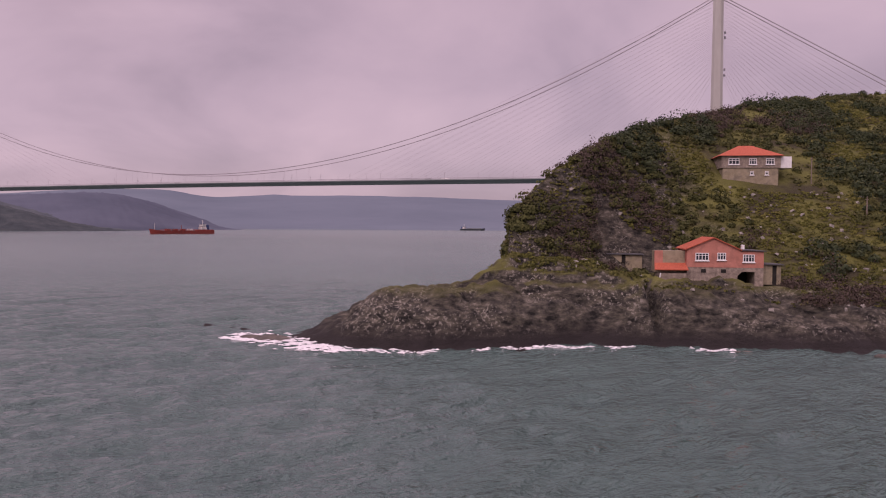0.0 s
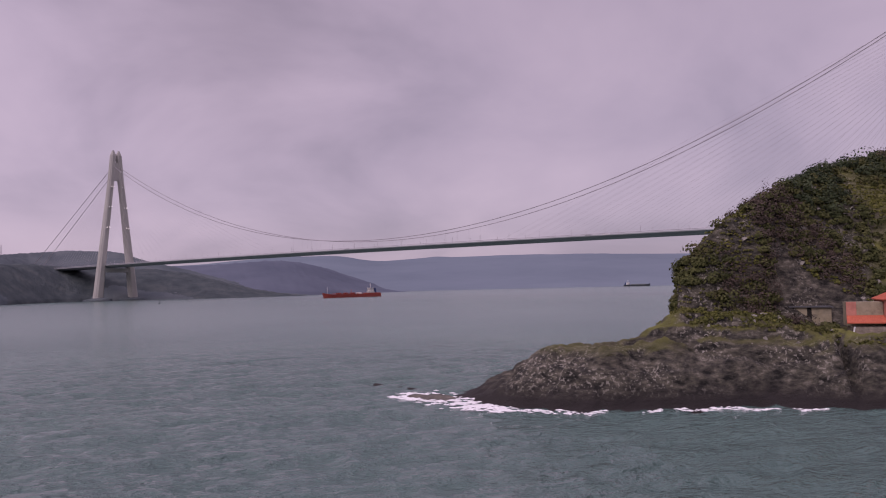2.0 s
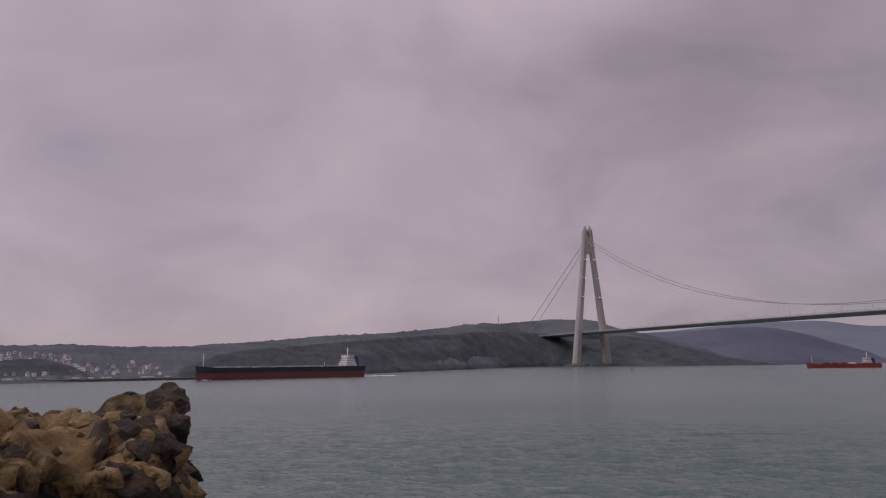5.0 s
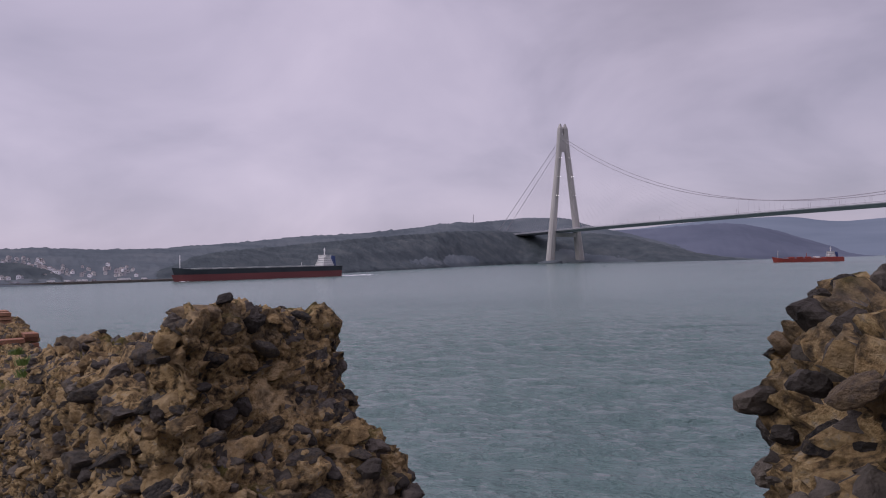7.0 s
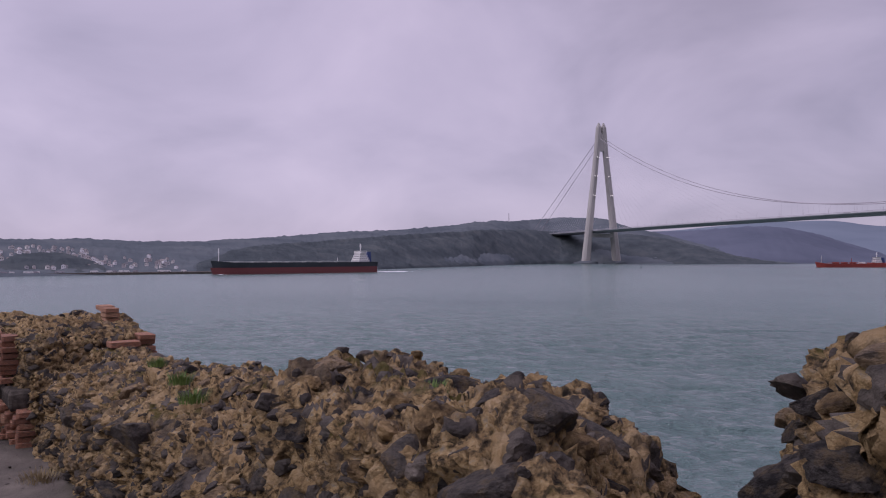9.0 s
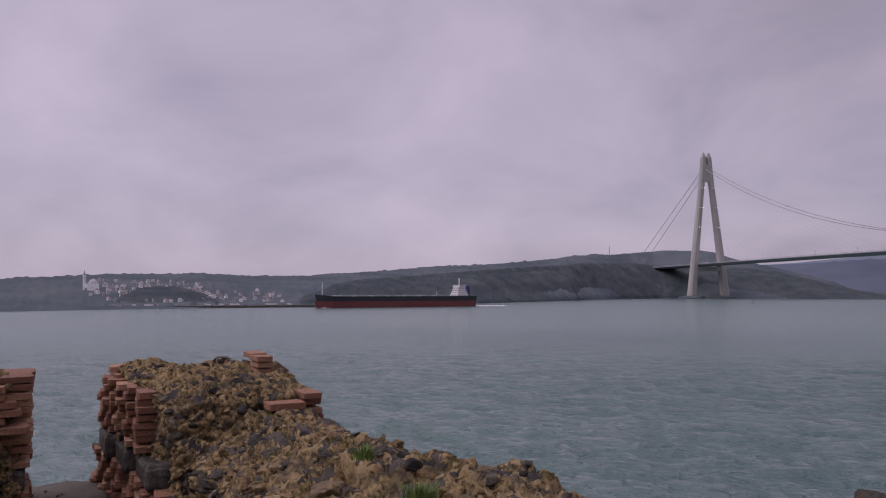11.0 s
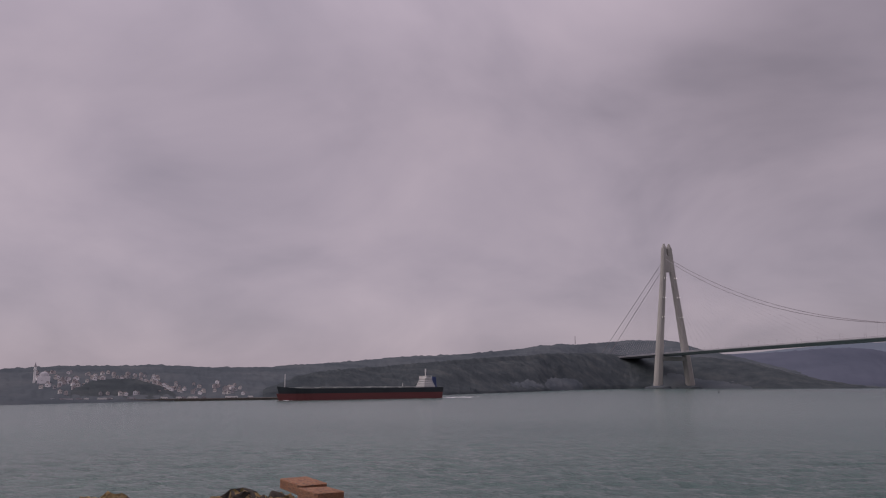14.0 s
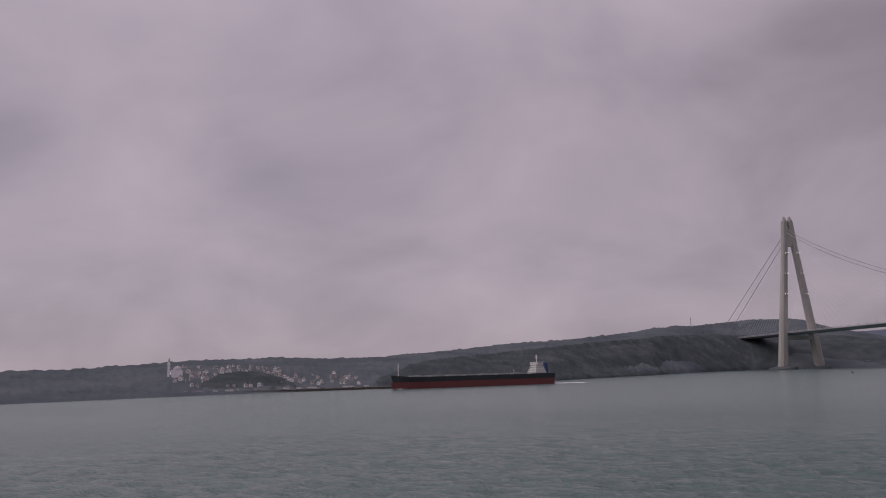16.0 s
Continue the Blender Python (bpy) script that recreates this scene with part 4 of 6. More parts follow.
# near-black paints the shade inside openings; wheels wear it as tyre black
M_shade_tyre = material("inside_shade_and_tyre_black", [(0.3, (0.012, 0.011, 0.010)), (0.7, (0.022, 0.02, 0.018))], scale=1, rough=1.0, bump=0)
M_pole = material("weathered_pole", [(0.3, (0.14, 0.11, 0.09)), (0.7, (0.22, 0.18, 0.15))], scale=2, rough=0.9, bump=0)

HEAD = Matrix(((HU.x, HV.x, 0, 0), (HU.y, HV.y, 0, 0), (0, 0, 1, 0), (0, 0, 0, 1)))


def head_pose(u, v, z):
    p = HO + HU * u + HV * v
    return Matrix.Translation((p.x, p.y, z)) @ HEAD


def gable(bm, x0, x1, xa, y0, y1, z0, zl, za, zr):
    """A block whose front shows a gable with apex at xa."""
    loft(bm, [[(x0, y, z0), (x1, y, z0), (x1, y, zr), (xa, y, za), (x0, y, zl)] for y in (y0, y1)])


def slab(bm, a, b, y0, y1, t):
    """A roof slab from point a to b (x, z), t thick."""
    loft(bm, [[(a[0], y, a[1]), (b[0], y, b[1]), (b[0], y, b[1] + t), (a[0], y, a[1] + t)] for y in (y0, y1)])


def window(house, x0, x1, z0, z1, y=0.0, bars=3):
    bm = bmesh.new()
    w = 0.12
    box(bm, x0, x1, y - 0.10, y + 0.06, z0, z0 + w)
    box(bm, x0, x1, y - 0.10, y + 0.06, z1 - w, z1)
    box(bm, x0, x0 + w, y - 0.10, y + 0.06, z0 + w, z1 - w)
    box(bm, x1 - w, x1, y - 0.10, y + 0.06, z0 + w, z1 - w)
    for i in range(1, bars):
        xx = x0 + (x1 - x0) * i / bars
        box(bm, xx - 0.05, xx + 0.05, y - 0.09, y + 0.05, z0 + w, z1 - w)
    zz = z0 + (z1 - z0) * 0.66
    box(bm, x0 + w, x1 - w, y - 0.085, y + 0.045, zz - 0.04, zz + 0.04)
    fr = part("window_frame", bm, M_frame, house, "white-painted window frame")
    bm = bmesh.new()
    box(bm, x0 + 0.05, x1 - 0.05, y - 0.04, y + 0.02, z0 + 0.05, z1 - 0.05)
    part("pane", bm, M_window, fr)
    bm = bmesh.new()
    box(bm, x0 - 0.12, x1 + 0.12, y - 0.22, y + 0.05, z0 - 0.14, z0)
    part("sill", bm, M_frame, fr)


def pink_house():
    h = thing("house", head_pose(26.9, 128.0, 7.4), "salmon-pink rendered house with stone basement and boat arch", "house")
    bm = bmesh.new()
    box(bm, 0.0, 8.3, 0.05, 8, 0, 3.8)
    box(bm, 11.1, 12.5, 0.05, 8, 0, 3.8)
    box(bm, 8.3, 11.1, 5.0, 8, 0, 3.8)
    part("basement", bm, M_stonewall, h, "rough stone basement wall")
    bm = bmesh.new()
    box(bm, 8.3, 11.1, 0.04, 0.5, 3.1, 3.8)
    loft(bm, [[(8.3, y, 3.1), (8.3, y, 2.4), (9.0, y, 3.1)] for y in (0.04, 0.5)])
    part("arch", bm, M_stonewall, h, "arch over the boat store")
    # back panel coloured near-black for the shade inside the store
    bm = bmesh.new()
    box(bm, 8.35, 11.05, 4.6, 4.95, 0, 3.6)
    part("store_back", bm, M_shade_tyre, h)
    bm = bmesh.new()
    gable(bm, 0, 8.6, 4.3, 0, 8, 3.8, 6.9, 8.75, 6.8)
    part("wall", bm, M_pink, h, "salmon-pink rendered wall")
    bm = bmesh.new()
    box(bm, 8.604, 12.5, 0.02, 8, 3.8, 6.55)
    part("side_wing", bm, M_pink, h)
    bm = bmesh.new()
    slab(bm, (-0.35, 6.75), (4.3, 8.77), -0.35, 8.3, 0.16)
    slab(bm, (4.3, 8.77), (8.9, 6.66), -0.35, 8.3, 0.16)
    part("roof", bm, M_rooftile, h, "shallow red-brown tiled gable roof")
    bm = bmesh.new()
    slab(bm, (8.7, 6.72), (12.85, 6.55), -0.3, 8.2, 0.16)
    part("wing_roof", bm, M_darkroof, h)
    bm = bmesh.new()
    box(bm, 9.7, 10.2, 3.0, 3.5, 6.6, 7.6)
    part("chimney", bm, M_frame, h)
    window(h, 1.35, 3.55, 4.95, 6.25, bars=4)
    window(h, 4.95, 6.35, 5.05, 6.30, bars=3)
    window(h, 9.1, 11.0, 4.75, 6.05, bars=4)
    for x in (2.3, 5.6):
        bm = bmesh.new()
        box(bm, x, x + 0.8, -0.02, 0.2, 2.9, 3.5)
        part("vent", bm, M_shade_tyre, h)
    return h


def annex():
    h = thing("outbuilding", head_pose(21.2, 127.2, 6.6), "cement annex with a red lean-to roof above a stone base", "house")
    bm = bmesh.new()
    box(bm, 1.0, 5.5, 0, 5, -1.5, 3.6)
    part("base", bm, M_stonewall, h)
    bm = bmesh.new()
    box(bm, 0.6, 5.6, 2.2, 5.5, 3.6, 7.3)
    part("upper_wall", bm, M_cement, h)
    bm = bmesh.new()
    loft(bm, [[(x, -0.5, 4.1), (x, -0.5, 4.25), (x + 0.5 * k, 2.6, 5.4), (x + 0.5 * k, 2.6, 5.25)] for x, k in ((0.1, 1), (5.7, 0))])
    part("roof", bm, M_rooftile, h, "red lean-to roof")
    bm = bmesh.new()
    box(bm, 0.5, 1.9, 2.1, 2.3, 4.6, 7.35)
    part("corner_wall", bm, M_pink, h)
    bm = bmesh.new()
    tube(bm, [(0.3, -0.4, -0.6), (1.2, -0.1, 3.6)], 0.12, 5)
    part("drain_pipe", bm, M_frame, h)
    return h


def shed(u, v, z, w, d, hgt, mat, label):
    h = thing("shed", head_pose(u, v, z), label, "shed")
    bm = bmesh.new()
    box(bm, 0, w * 0.55, 0, d, -1, hgt)
    part("wall", bm, mat, h)
    bm = bmesh.new()
    box(bm, w * 0.55 + 0.7, w, 0, d, -1, hgt - 0.1)
    part("wall", bm, mat, h)
    bm = bmesh.new()
    box(bm, w * 0.55, w * 0.55 + 0.7, 0.15, 0.3, -1, hgt - 0.2)
    part("door", bm, M_shade_tyre, h, "doorway filled by a near-black panel painted as inside shade")
    bm = bmesh.new()
    slab(bm, (-0.3, hgt + 0.02), (w + 0.3, hgt - 0.08), -0.4, d + 0.3, 0.2)
    part("roof", bm, M_darkroof, h)
    return h


def red_roof_house():
    h = thing("house", head_pose(40.6, 161.0, 27.6), "stone-walled house with a red hipped roof", "house")
    bm = bmesh.new()
    box(bm, 0.3, 11.6, 0.2, 9, -3.5, 2.99)
    part("lower_storey", bm, M_cement, h, "pale rendered lower storey")
    bm = bmesh.new()
    box(bm, 0, 12, 0, 9, 3.0, 5.6)
    part("wall", bm, M_stonewall, h, "stone upper storey")
    bm = bmesh.new()
    lo = [bm.verts.new(c) for c in ((-0.6, -0.6, 5.55), (12.6, -0.6, 5.55), (12.6, 9.6, 5.55), (-0.6, 9.6, 5.55))]
    hi = [bm.verts.new(c) for c in ((4.6, 4.5, 8.1), (7.4, 4.5, 8.1))]
    for f in ((lo[0], lo[1], hi[1], hi[0]), (lo[1], lo[2], hi[1]), (lo[2], lo[3], hi[0], hi[1]), (lo[3], lo[0], hi[0]), (lo[3], lo[2], lo[1], lo[0])):
        bm.faces.new(f)
    part("roof", bm, M_rooftile, h, "bright red hipped tile roof")
    bm = bmesh.new()
    box(bm, 12.05, 14.4, 0.6, 6, 3.0, 5.4)
    part("porch", bm, M_frame, h, "white-painted porch")
    for a, b in ((1.4, 3.6), (5.6, 7.1), (9.0, 10.7)):
        window(h, a, b, 3.7, 5.0)
    for a in (5.9, 8.9):
        window(h, a, a + 0.7, 1.5, 2.3, y=0.2, bars=1)
    return h


def lilac_house():
    h = thing("house", head_pose(77.0, 158.5, 25.2), "lilac rendered house with shallow gable and white windows", "house")
    bm = bmesh.new()
    box(bm, 6.6, 14.6, 0.05, 7, -2.5, 1.2)
    part("basement", bm, M_stonewall, h)
    bm = bmesh.new()
    gable(bm, 6.2, 14.6, 10.4, 0, 7, 1.2, 4.9, 6.6, 5.3)
    part("wall", bm, M_lilac, h, "lilac rendered wall")
    bm = bmesh.new()
    box(bm, 0, 6.19, 0.02, 7, -2.5, 4.7)
    part("side_wing", bm, M_lilac, h)
    bm = bmesh.new()
    slab(bm, (-0.3, 4.75), (6.3, 4.95), -0.3, 7.3, 0.15)
    slab(bm, (5.9, 4.85), (10.4, 6.62), -0.3, 7.3, 0.16)
    slab(bm, (10.4, 6.62), (14.9, 5.22), -0.3, 7.3, 0.16)
    part("roof", bm, M_darkroof, h, "dark brown roof edge")
    bm = bmesh.new()
    tube(bm, [(4.7, 1, 4.8), (4.7, 1, 7.0)], 0.22, 6)
    part("flue", bm, M_cement, h)
    for a in (1.9, 7.0, 11.4):
        window(h, a, a + 1.8, 2.4, 4.1, bars=2)
    window(h, 10.0, 10.8, 5.1, 5.9, bars=1)
    return h


def ridge_house():
    p = on_headland(118.0, 243.0)
    h = thing("house", head_pose(113.5, 242.0, p.z - 1.5), "small brick house on the ridge with a sloping dark roof", "house")
    bm = bmesh.new()
    loft(bm, [[(0, y, 0), (12.5, y, 0), (12.5, y, 6.6), (6.2, y, 6.5), (0, y, 4.1)] for y in (0, 7)])
    part("wall", bm, M_stonewall, h)
    bm = bmesh.new()
    slab(bm, (-0.6, 4.0), (6.2, 6.55), -0.5, 7.5, 0.25)
    slab(bm, (6.2, 6.55), (12.9, 6.65), -0.5, 7.5, 0.25)
    part("roof", bm, M_darkroof, h)
    for a in (7.2, 9.4):
        window(h, a, a + 1.2, 3.6, 5.8, bars=1)
    return h


pink_house()
annex()
shed(12.4, 134.5, 10.6, 8.0, 4.5, 2.4, M_cement, "low olive cement shed with a flat dark roof")
shed(39.6, 129.5, 9.3, 3.1, 3.5, 2.4, M_cement, "small ochre cement store beside the pink house")
red_roof_house()
lilac_house()
ridge_house()
for u, v, hgt in ((59.5, 163.0, 5.5), (66, 152, 3.5), (149.0, 262.0, 10.0), (78.5, 150.0, 4.0)):
    p = on_headland(u, v)
    t = thing("utility_pole", Matrix.Translation(p), "weathered thin pole on the hillside", "pole", "hillside poles")
    bm = bmesh.new()
    tube(bm, [(0, 0, -0.5), (0, 0, hgt)], 0.13, 6)
    part("post", bm, M_pole, t)
    bm = bmesh.new()
    tube(bm, [(-0.6, 0, hgt - 0.4), (0.6, 0, hgt - 0.4)], 0.06, 4)
    part("crossarm", bm, M_pole, t)


def leaf_heap(name, count, u_range, v_of, size, mat, label, seed, keep, quads=46, leaf=0.42, tall=0.8):
    """Scrub: every bush a loose shell of small leaf clumps, all in one mesh."""
    rg = np.random.default_rng(seed)
    u = rg.uniform(*u_range, count * 4)
    v = v_of(u, rg)
    ok = keep(u, v, rg)
    u, v = u[ok][:count], v[ok][:count]
    k = len(u)
    z = headland_height(u, v)
    r0 = (rg.uniform(*size, k) * np.where(rg.random(k) < 0.85, 1.0, 1.5))[:, None, None]
    d = rg.normal(size=(k, quads, 3))
    d[..., 2] = np.abs(d[..., 2]) * 0.9 - 0.15
    d /= np.linalg.norm(d, axis=-1, keepdims=True)
    base = np.stack([HO.x + HU.x * u + HV.x * v, HO.y + HU.y * u + HV.y * v, z + r0[:, 0, 0] * 0.15], -1)
    c = d * r0 * rg.uniform(0.55, 1.05, (k, quads, 1)) * np.array([1, 1, tall]) + base[:, None, :]
    a = np.cross(d, rg.normal(size=(k, quads, 3)))
    a /= np.linalg.norm(a, axis=-1, keepdims=True)
    b = np.cross(d, a) + 0.5 * rg.normal(size=(k, quads, 3))
    b /= np.linalg.norm(b, axis=-1, keepdims=True)
    s = leaf * rg.uniform(0.6, 1.3, (k, quads, 1))
    V = np.stack([c - a * s, c - b * s * 0.8, c + a * s, c + b * s * 0.8], 2).reshape(-1, 3)
    F = np.arange(len(V)).reshape(-1, 4)
    me = bpy.data.meshes.new(name)
    me.from_pydata(V.tolist(), [], F.tolist())
    me.materials.append(mat)
    return tagged(new(name, me), label, "bushes", kind="stuff")


def ridge_v(u):
    return np.interp(u, [-6, 1.3, 5.5, 11, 23.6, 44.7, 64.5, 87, 112, 130, 146, 169, 230], [132, 133, 136, 141, 165, 195, 215, 235, 250, 258, 265, 275, 300])


def slope_v(u, rg):
    return 129.5 + rg.random(len(u)) * (ridge_v(u) - 121.5)


HOMES = ((20, 44, 122, 141), (39, 56, 158.5, 172), (75, 93, 156.5, 168), (110, 128, 236, 252), (12, 21.5, 131, 140))


def off_homes(u, v):
    ok = np.ones(len(u), bool)
    for a, b, c, d in HOMES:
        ok &= ~((u > a) & (u < b) & (v > c) & (v < d))
    return ok


# open grass between the scrub: centre, half size
GLADES = ((54, 152, 12, 8.5), (21, 138, 6, 5), (88, 214, 6, 11), (67, 130, 13, 9), (3, 125, 12, 2.2), (37, 164, 7, 7), (47, 138, 6, 5), (5, 136, 5, 4), (74, 180, 7, 6))


def open_grass(u, v):
    """About 1 inside a glade, falling to 0 past its torn edge."""
    w = 0.55 * fractal(np.stack([u, v, 0 * u], -1), 1 / 5.0, 3, 79)
    best = np.zeros(len(u))
    for cu, cv, ru, rv in GLADES:
        best = np.maximum(best, 1.25 - np.hypot((u - cu) / ru, (v - cv) / rv) + w * 0.6)
    return np.clip(best * 2.5, 0, 1)


def clear(u, v, rg):
    g = fractal(np.stack([u, v * 0.9, 0 * u], -1), 1 / 15, 2, 77)
    return off_homes(u, v) & (g < 0.55 + 0.5 * rg.random(len(u))) & (rg.random(len(u)) > 0.93 * open_grass(u, v))


def winter(u, v, rg):
    return clear(u, v, rg) & (fractal(np.stack([u, v, 0 * u + 3], -1), 1 / 22, 2, 78) > -0.12)


def evergreen(u, v, rg):
    return clear(u, v, rg) & (fractal(np.stack([u, v, 0 * u + 3], -1), 1 / 18, 2, 81) > -0.05)


def glade(u, v, rg):
    return off_homes(u, v) & (open_grass(u, v) > 0.35)


leaf_heap("scrub", 2700, (-4.2, 175), slope_v, (0.7, 1.5), M_scrub, "dense olive scrub covering the hillside", 5, clear, quads=90, leaf=0.26)
leaf_heap("evergreen_bushes", 1300, (-3, 175), slope_v, (1.0, 2.3), M_bay, "round dark evergreen bushes on the hillside", 15, evergreen, quads=130, leaf=0.27, tall=0.95)
leaf_heap("bare_shrubs", 2600, (4, 175), slope_v, (0.8, 2.0), M_twig, "leafless grey-brown winter shrubs on the hillside", 6, winter, quads=80, leaf=0.17, tall=1.0)
leaf_heap("low_scrub", 260, (-2, 80), lambda u, rg: rg.uniform(122, 133, len(u)), (0.3, 0.8), M_scrub, "low scrub along the rocky shelf", 8,
          lambda u, v, rg: off_homes(u, v), quads=40, leaf=0.2, tall=0.6)
leaf_heap("shelf_shrubs", 75, (43, 59), lambda u, rg: rg.uniform(120, 130, len(u)), (0.9, 1.9), M_twig, "leafless shrubs beside the pink house", 9, lambda u, v, rg: u > 0, quads=110, leaf=0.16, tall=1.1)
leaf_heap("meadow", 5200, (-4, 150), lambda u, rg: 121.0 + rg.random(len(u)) ** 1.3 * (ridge_v(u) - 118), (0.25, 0.6), M_meadow, "rough olive winter grass between the scrub", 14,
          lambda u, v, rg: off_homes(u, v), quads=14, leaf=0.22, tall=0.4)
leaf_heap("glade_grass", 5200, (-9, 112), lambda u, rg: rg.uniform(120, 228, len(u)), (0.25, 0.7), M_glade, "bright yellow-green winter grass in open glades", 16, glade, quads=18, leaf=0.2, tall=0.3)
# pale boulders and rubble in the grass
rnd = random.Random(91)
bv, bf = [], []
for _ in range(420):
    u, v = rnd.uniform(-2, 95), rnd.uniform(118, 160)
    if not off_homes(np.array([u]), np.array([v]))[0]:
        continue
    p = on_headland(u, v)
    r0 = rnd.uniform(0.15, 0.5)
    m = Matrix.LocRotScale(p, Euler((rnd.random(), rnd.random(), rnd.random() * 6)), Vector((1.2, 0.9, 0.7)) * r0)
    base = len(bv)
    bv += [tuple(m @ Vector(q)) for q in ((-1, -0.8, -1), (1, -1, -1), (0.9, 1, -1), (-1, 0.8, -1), (-0.7, -0.7, 0.8), (0.8, -0.5, 0.6), (0.5, 0.8, 0.9), (-0.6, 0.6, 0.7))]
    bf += [[base + i for i in f] for f in ((4, 5, 6, 7), (0, 1, 5, 4), (1, 2, 6, 5), (2, 3, 7, 6), (3, 0, 4, 7))]
tagged(mesh_part("boulders", bv, bf, M_palerock), "pale grey stones scattered over the slope", "stones", kind="stuff")

# ---- foam along the rocks ----
def foam(name, spots, seed, label):
    rg = np.random.default_rng(seed)
    V, F = [], []
    for u, v, a, b in spots:
        k = 9
        ang = np.linspace(0, 2 * math.pi, k, endpoint=False) + rg.uniform(0, 1)
        rr = rg.uniform(0.45, 1.15, k)
        base = len(V)
        c = HO + HU * u + HV * v
        h = rg.uniform(0.05, 0.14)
        lift = 0.06 + max(0.0, float(sea_height(np.array([c.x]), np.array([c.y]))[0]))
        V.append((c.x, c.y, h + lift))
        for q, w in zip(ang, rr):
            p = c + HU * (a * w * math.cos(q)) + HV * (b * w * math.sin(q))
            V.append((p.x, p.y, lift - 0.03))
        for i in range(k):
            F.append((base, base + 1 + i, base + 1 + (i + 1) % k))
    return tagged(mesh_part(name, V, F, M_foam, smooth=True), label, "foam", kind="stuff")


def foam_spots(seed):
    rg = np.random.default_rng(seed)
    out = []
    for u in np.arange(-34, 66, 0.35):
        sh = float(np.interp(u, [-60, -42, -35.5, -25, -14.5, -2.7, 15, 27, 47, 58, 64, 80], [128, 115, 108.5, 103, 103, 108, 112, 111, 110, 113, 118, 121]))
        dens = fractal(np.array([[u, 0.0, 0.0]]), 1 / 7, 2, 91)[0]
        if dens > 0.5 or u < -30:
            for _ in range(3 if u < -27 else 2):
                out.append((u + rg.normal(0, 0.5), sh - 0.6 - abs(rg.normal(0, 1.0)), rg.uniform(0.2, 0.8), rg.uniform(0.08, 0.28)))
    for _ in range(300):
        k = rg.random()
        cu, cv = -47 + 21 * k, 114.5 - 13.0 * k
        out.append((cu + rg.normal(0, 1.0), cv + rg.normal(0, 1.0) * (0.4 + 2.2 * math.sin(3.14 * k)), rg.uniform(0.25, 1.1), rg.uniform(0.1, 0.45)))
    for _ in range(200):
        k = rg.random()
        out.append((-47 + 16 * k + rg.normal(0, 0.9), 110.5 - 6.0 * k + rg.normal(0, 1.5) * (0.3 + k), rg.uniform(0.3, 1.2), rg.uniform(0.15, 0.5)))
    return out


foam("foam", foam_spots(3), 4, "white surf breaking along the shore rocks")

# wash rocks off the low point
for u, v, r0 in ((-40, 110, 1.6), (-43.5, 111, 1.1), (-37.5, 107.5, 1.3), (50, 108, 0.9), (31, 108.5, 0.7)):
    bm = bmesh.new()
    bmesh.ops.create_icosphere(bm, subdivisions=3, radius=1.0)
    for q in bm.verts:
        q.co *= 1 + 0.35 * noise.noise(q.co * 1.6 + Vector((u, v, 0)))
        q.co = Vector((q.co.x * r0 * 1.9, q.co.y * r0, q.co.z * r0 * 0.42))
    ob = part("rock", bm, M_cliff, smooth=True)
    ob.matrix_world = head_pose(u, v, 0.0)
    tagged(ob, "dark wet rock awash beside the headland", "rock", "wash rocks")

# ---- village on the far shore ----
from mathutils.bvhtree import BVHTree

far_mesh = bpy.data.objects["hill_far_shore"].data
FAR_TREE = BVHTree.FromPolygons([v.co for v in far_mesh.vertices], [tuple(f.vertices) for f in far_mesh.polygons])


def on_far(az, dist):
    p = polar(az, dist)
    hit = FAR_TREE.ray_cast(Vector((p.x, p.y, 600)), Vector((0, 0, -1)))[0]
    return hit if hit else p


M_vwall = [material("village_wall_" + n, [(0.3, c), (0.7, tuple(k * 1.2 for k in c))], scale=0.3, rough=0.9, bump=0) for n, c in
           (("white", (0.72, 0.71, 0.72)), ("cream", (0.58, 0.56, 0.54)), ("pink", (0.46, 0.43, 0.43)), ("grey", (0.38, 0.38, 0.40)))]
M_vroof = material("village_roof", [(0.2, (0.16, 0.14, 0.14)), (0.8, (0.30, 0.27, 0.26))], scale=0.3, rough=0.9, bump=0, spread=0.5)
VILLAGE = []
for mat, (w, d, hh) in zip(M_vwall, ((6.5, 6, 4.2), (5.5, 5.5, 3.8), (7, 6, 5.6), (5.5, 5, 3.8))):
    h = thing("village_house", Matrix.Identity(4), "small pale village house with a red-brown roof", "house", "village houses")
    bm = bmesh.new()
    loft(bm, [[(-w / 2, y, -4), (w / 2, y, -4), (w / 2, y, hh), (0, y, hh + 1.9), (-w / 2, y, hh)] for y in (-d / 2, d / 2)])
    part("wall", bm, mat, h)
    bm = bmesh.new()
    slab(bm, (-w / 2 - 0.5, hh - 0.2), (0, hh + 1.9), -d / 2 - 0.4, d / 2 + 0.4, 0.3)
    slab(bm, (0, hh + 1.9), (w / 2 + 0.5, hh - 0.2), -d / 2 - 0.4, d / 2 + 0.4, 0.3)
    part("roof", bm, M_vroof, h)
    for zz in np.arange(1.0, hh - 1, 2.5):
        for xx in (-w * 0.28, w * 0.12):
            bm = bmesh.new()
            box(bm, xx, xx + 1.3, -d / 2 - 0.05, -d / 2 + 0.05, zz, zz + 1.4)
            part("window", bm, M_window, h)
    VILLAGE.append(h)
rnd = random.Random(12)
sites = [(rnd.uniform(43.6, 51.6), rnd.uniform(0.14, 0.50)) for _ in range(135)] + [(rnd.uniform(40.6, 43.8), rnd.uniform(0.10, 0.34)) for _ in range(30)]
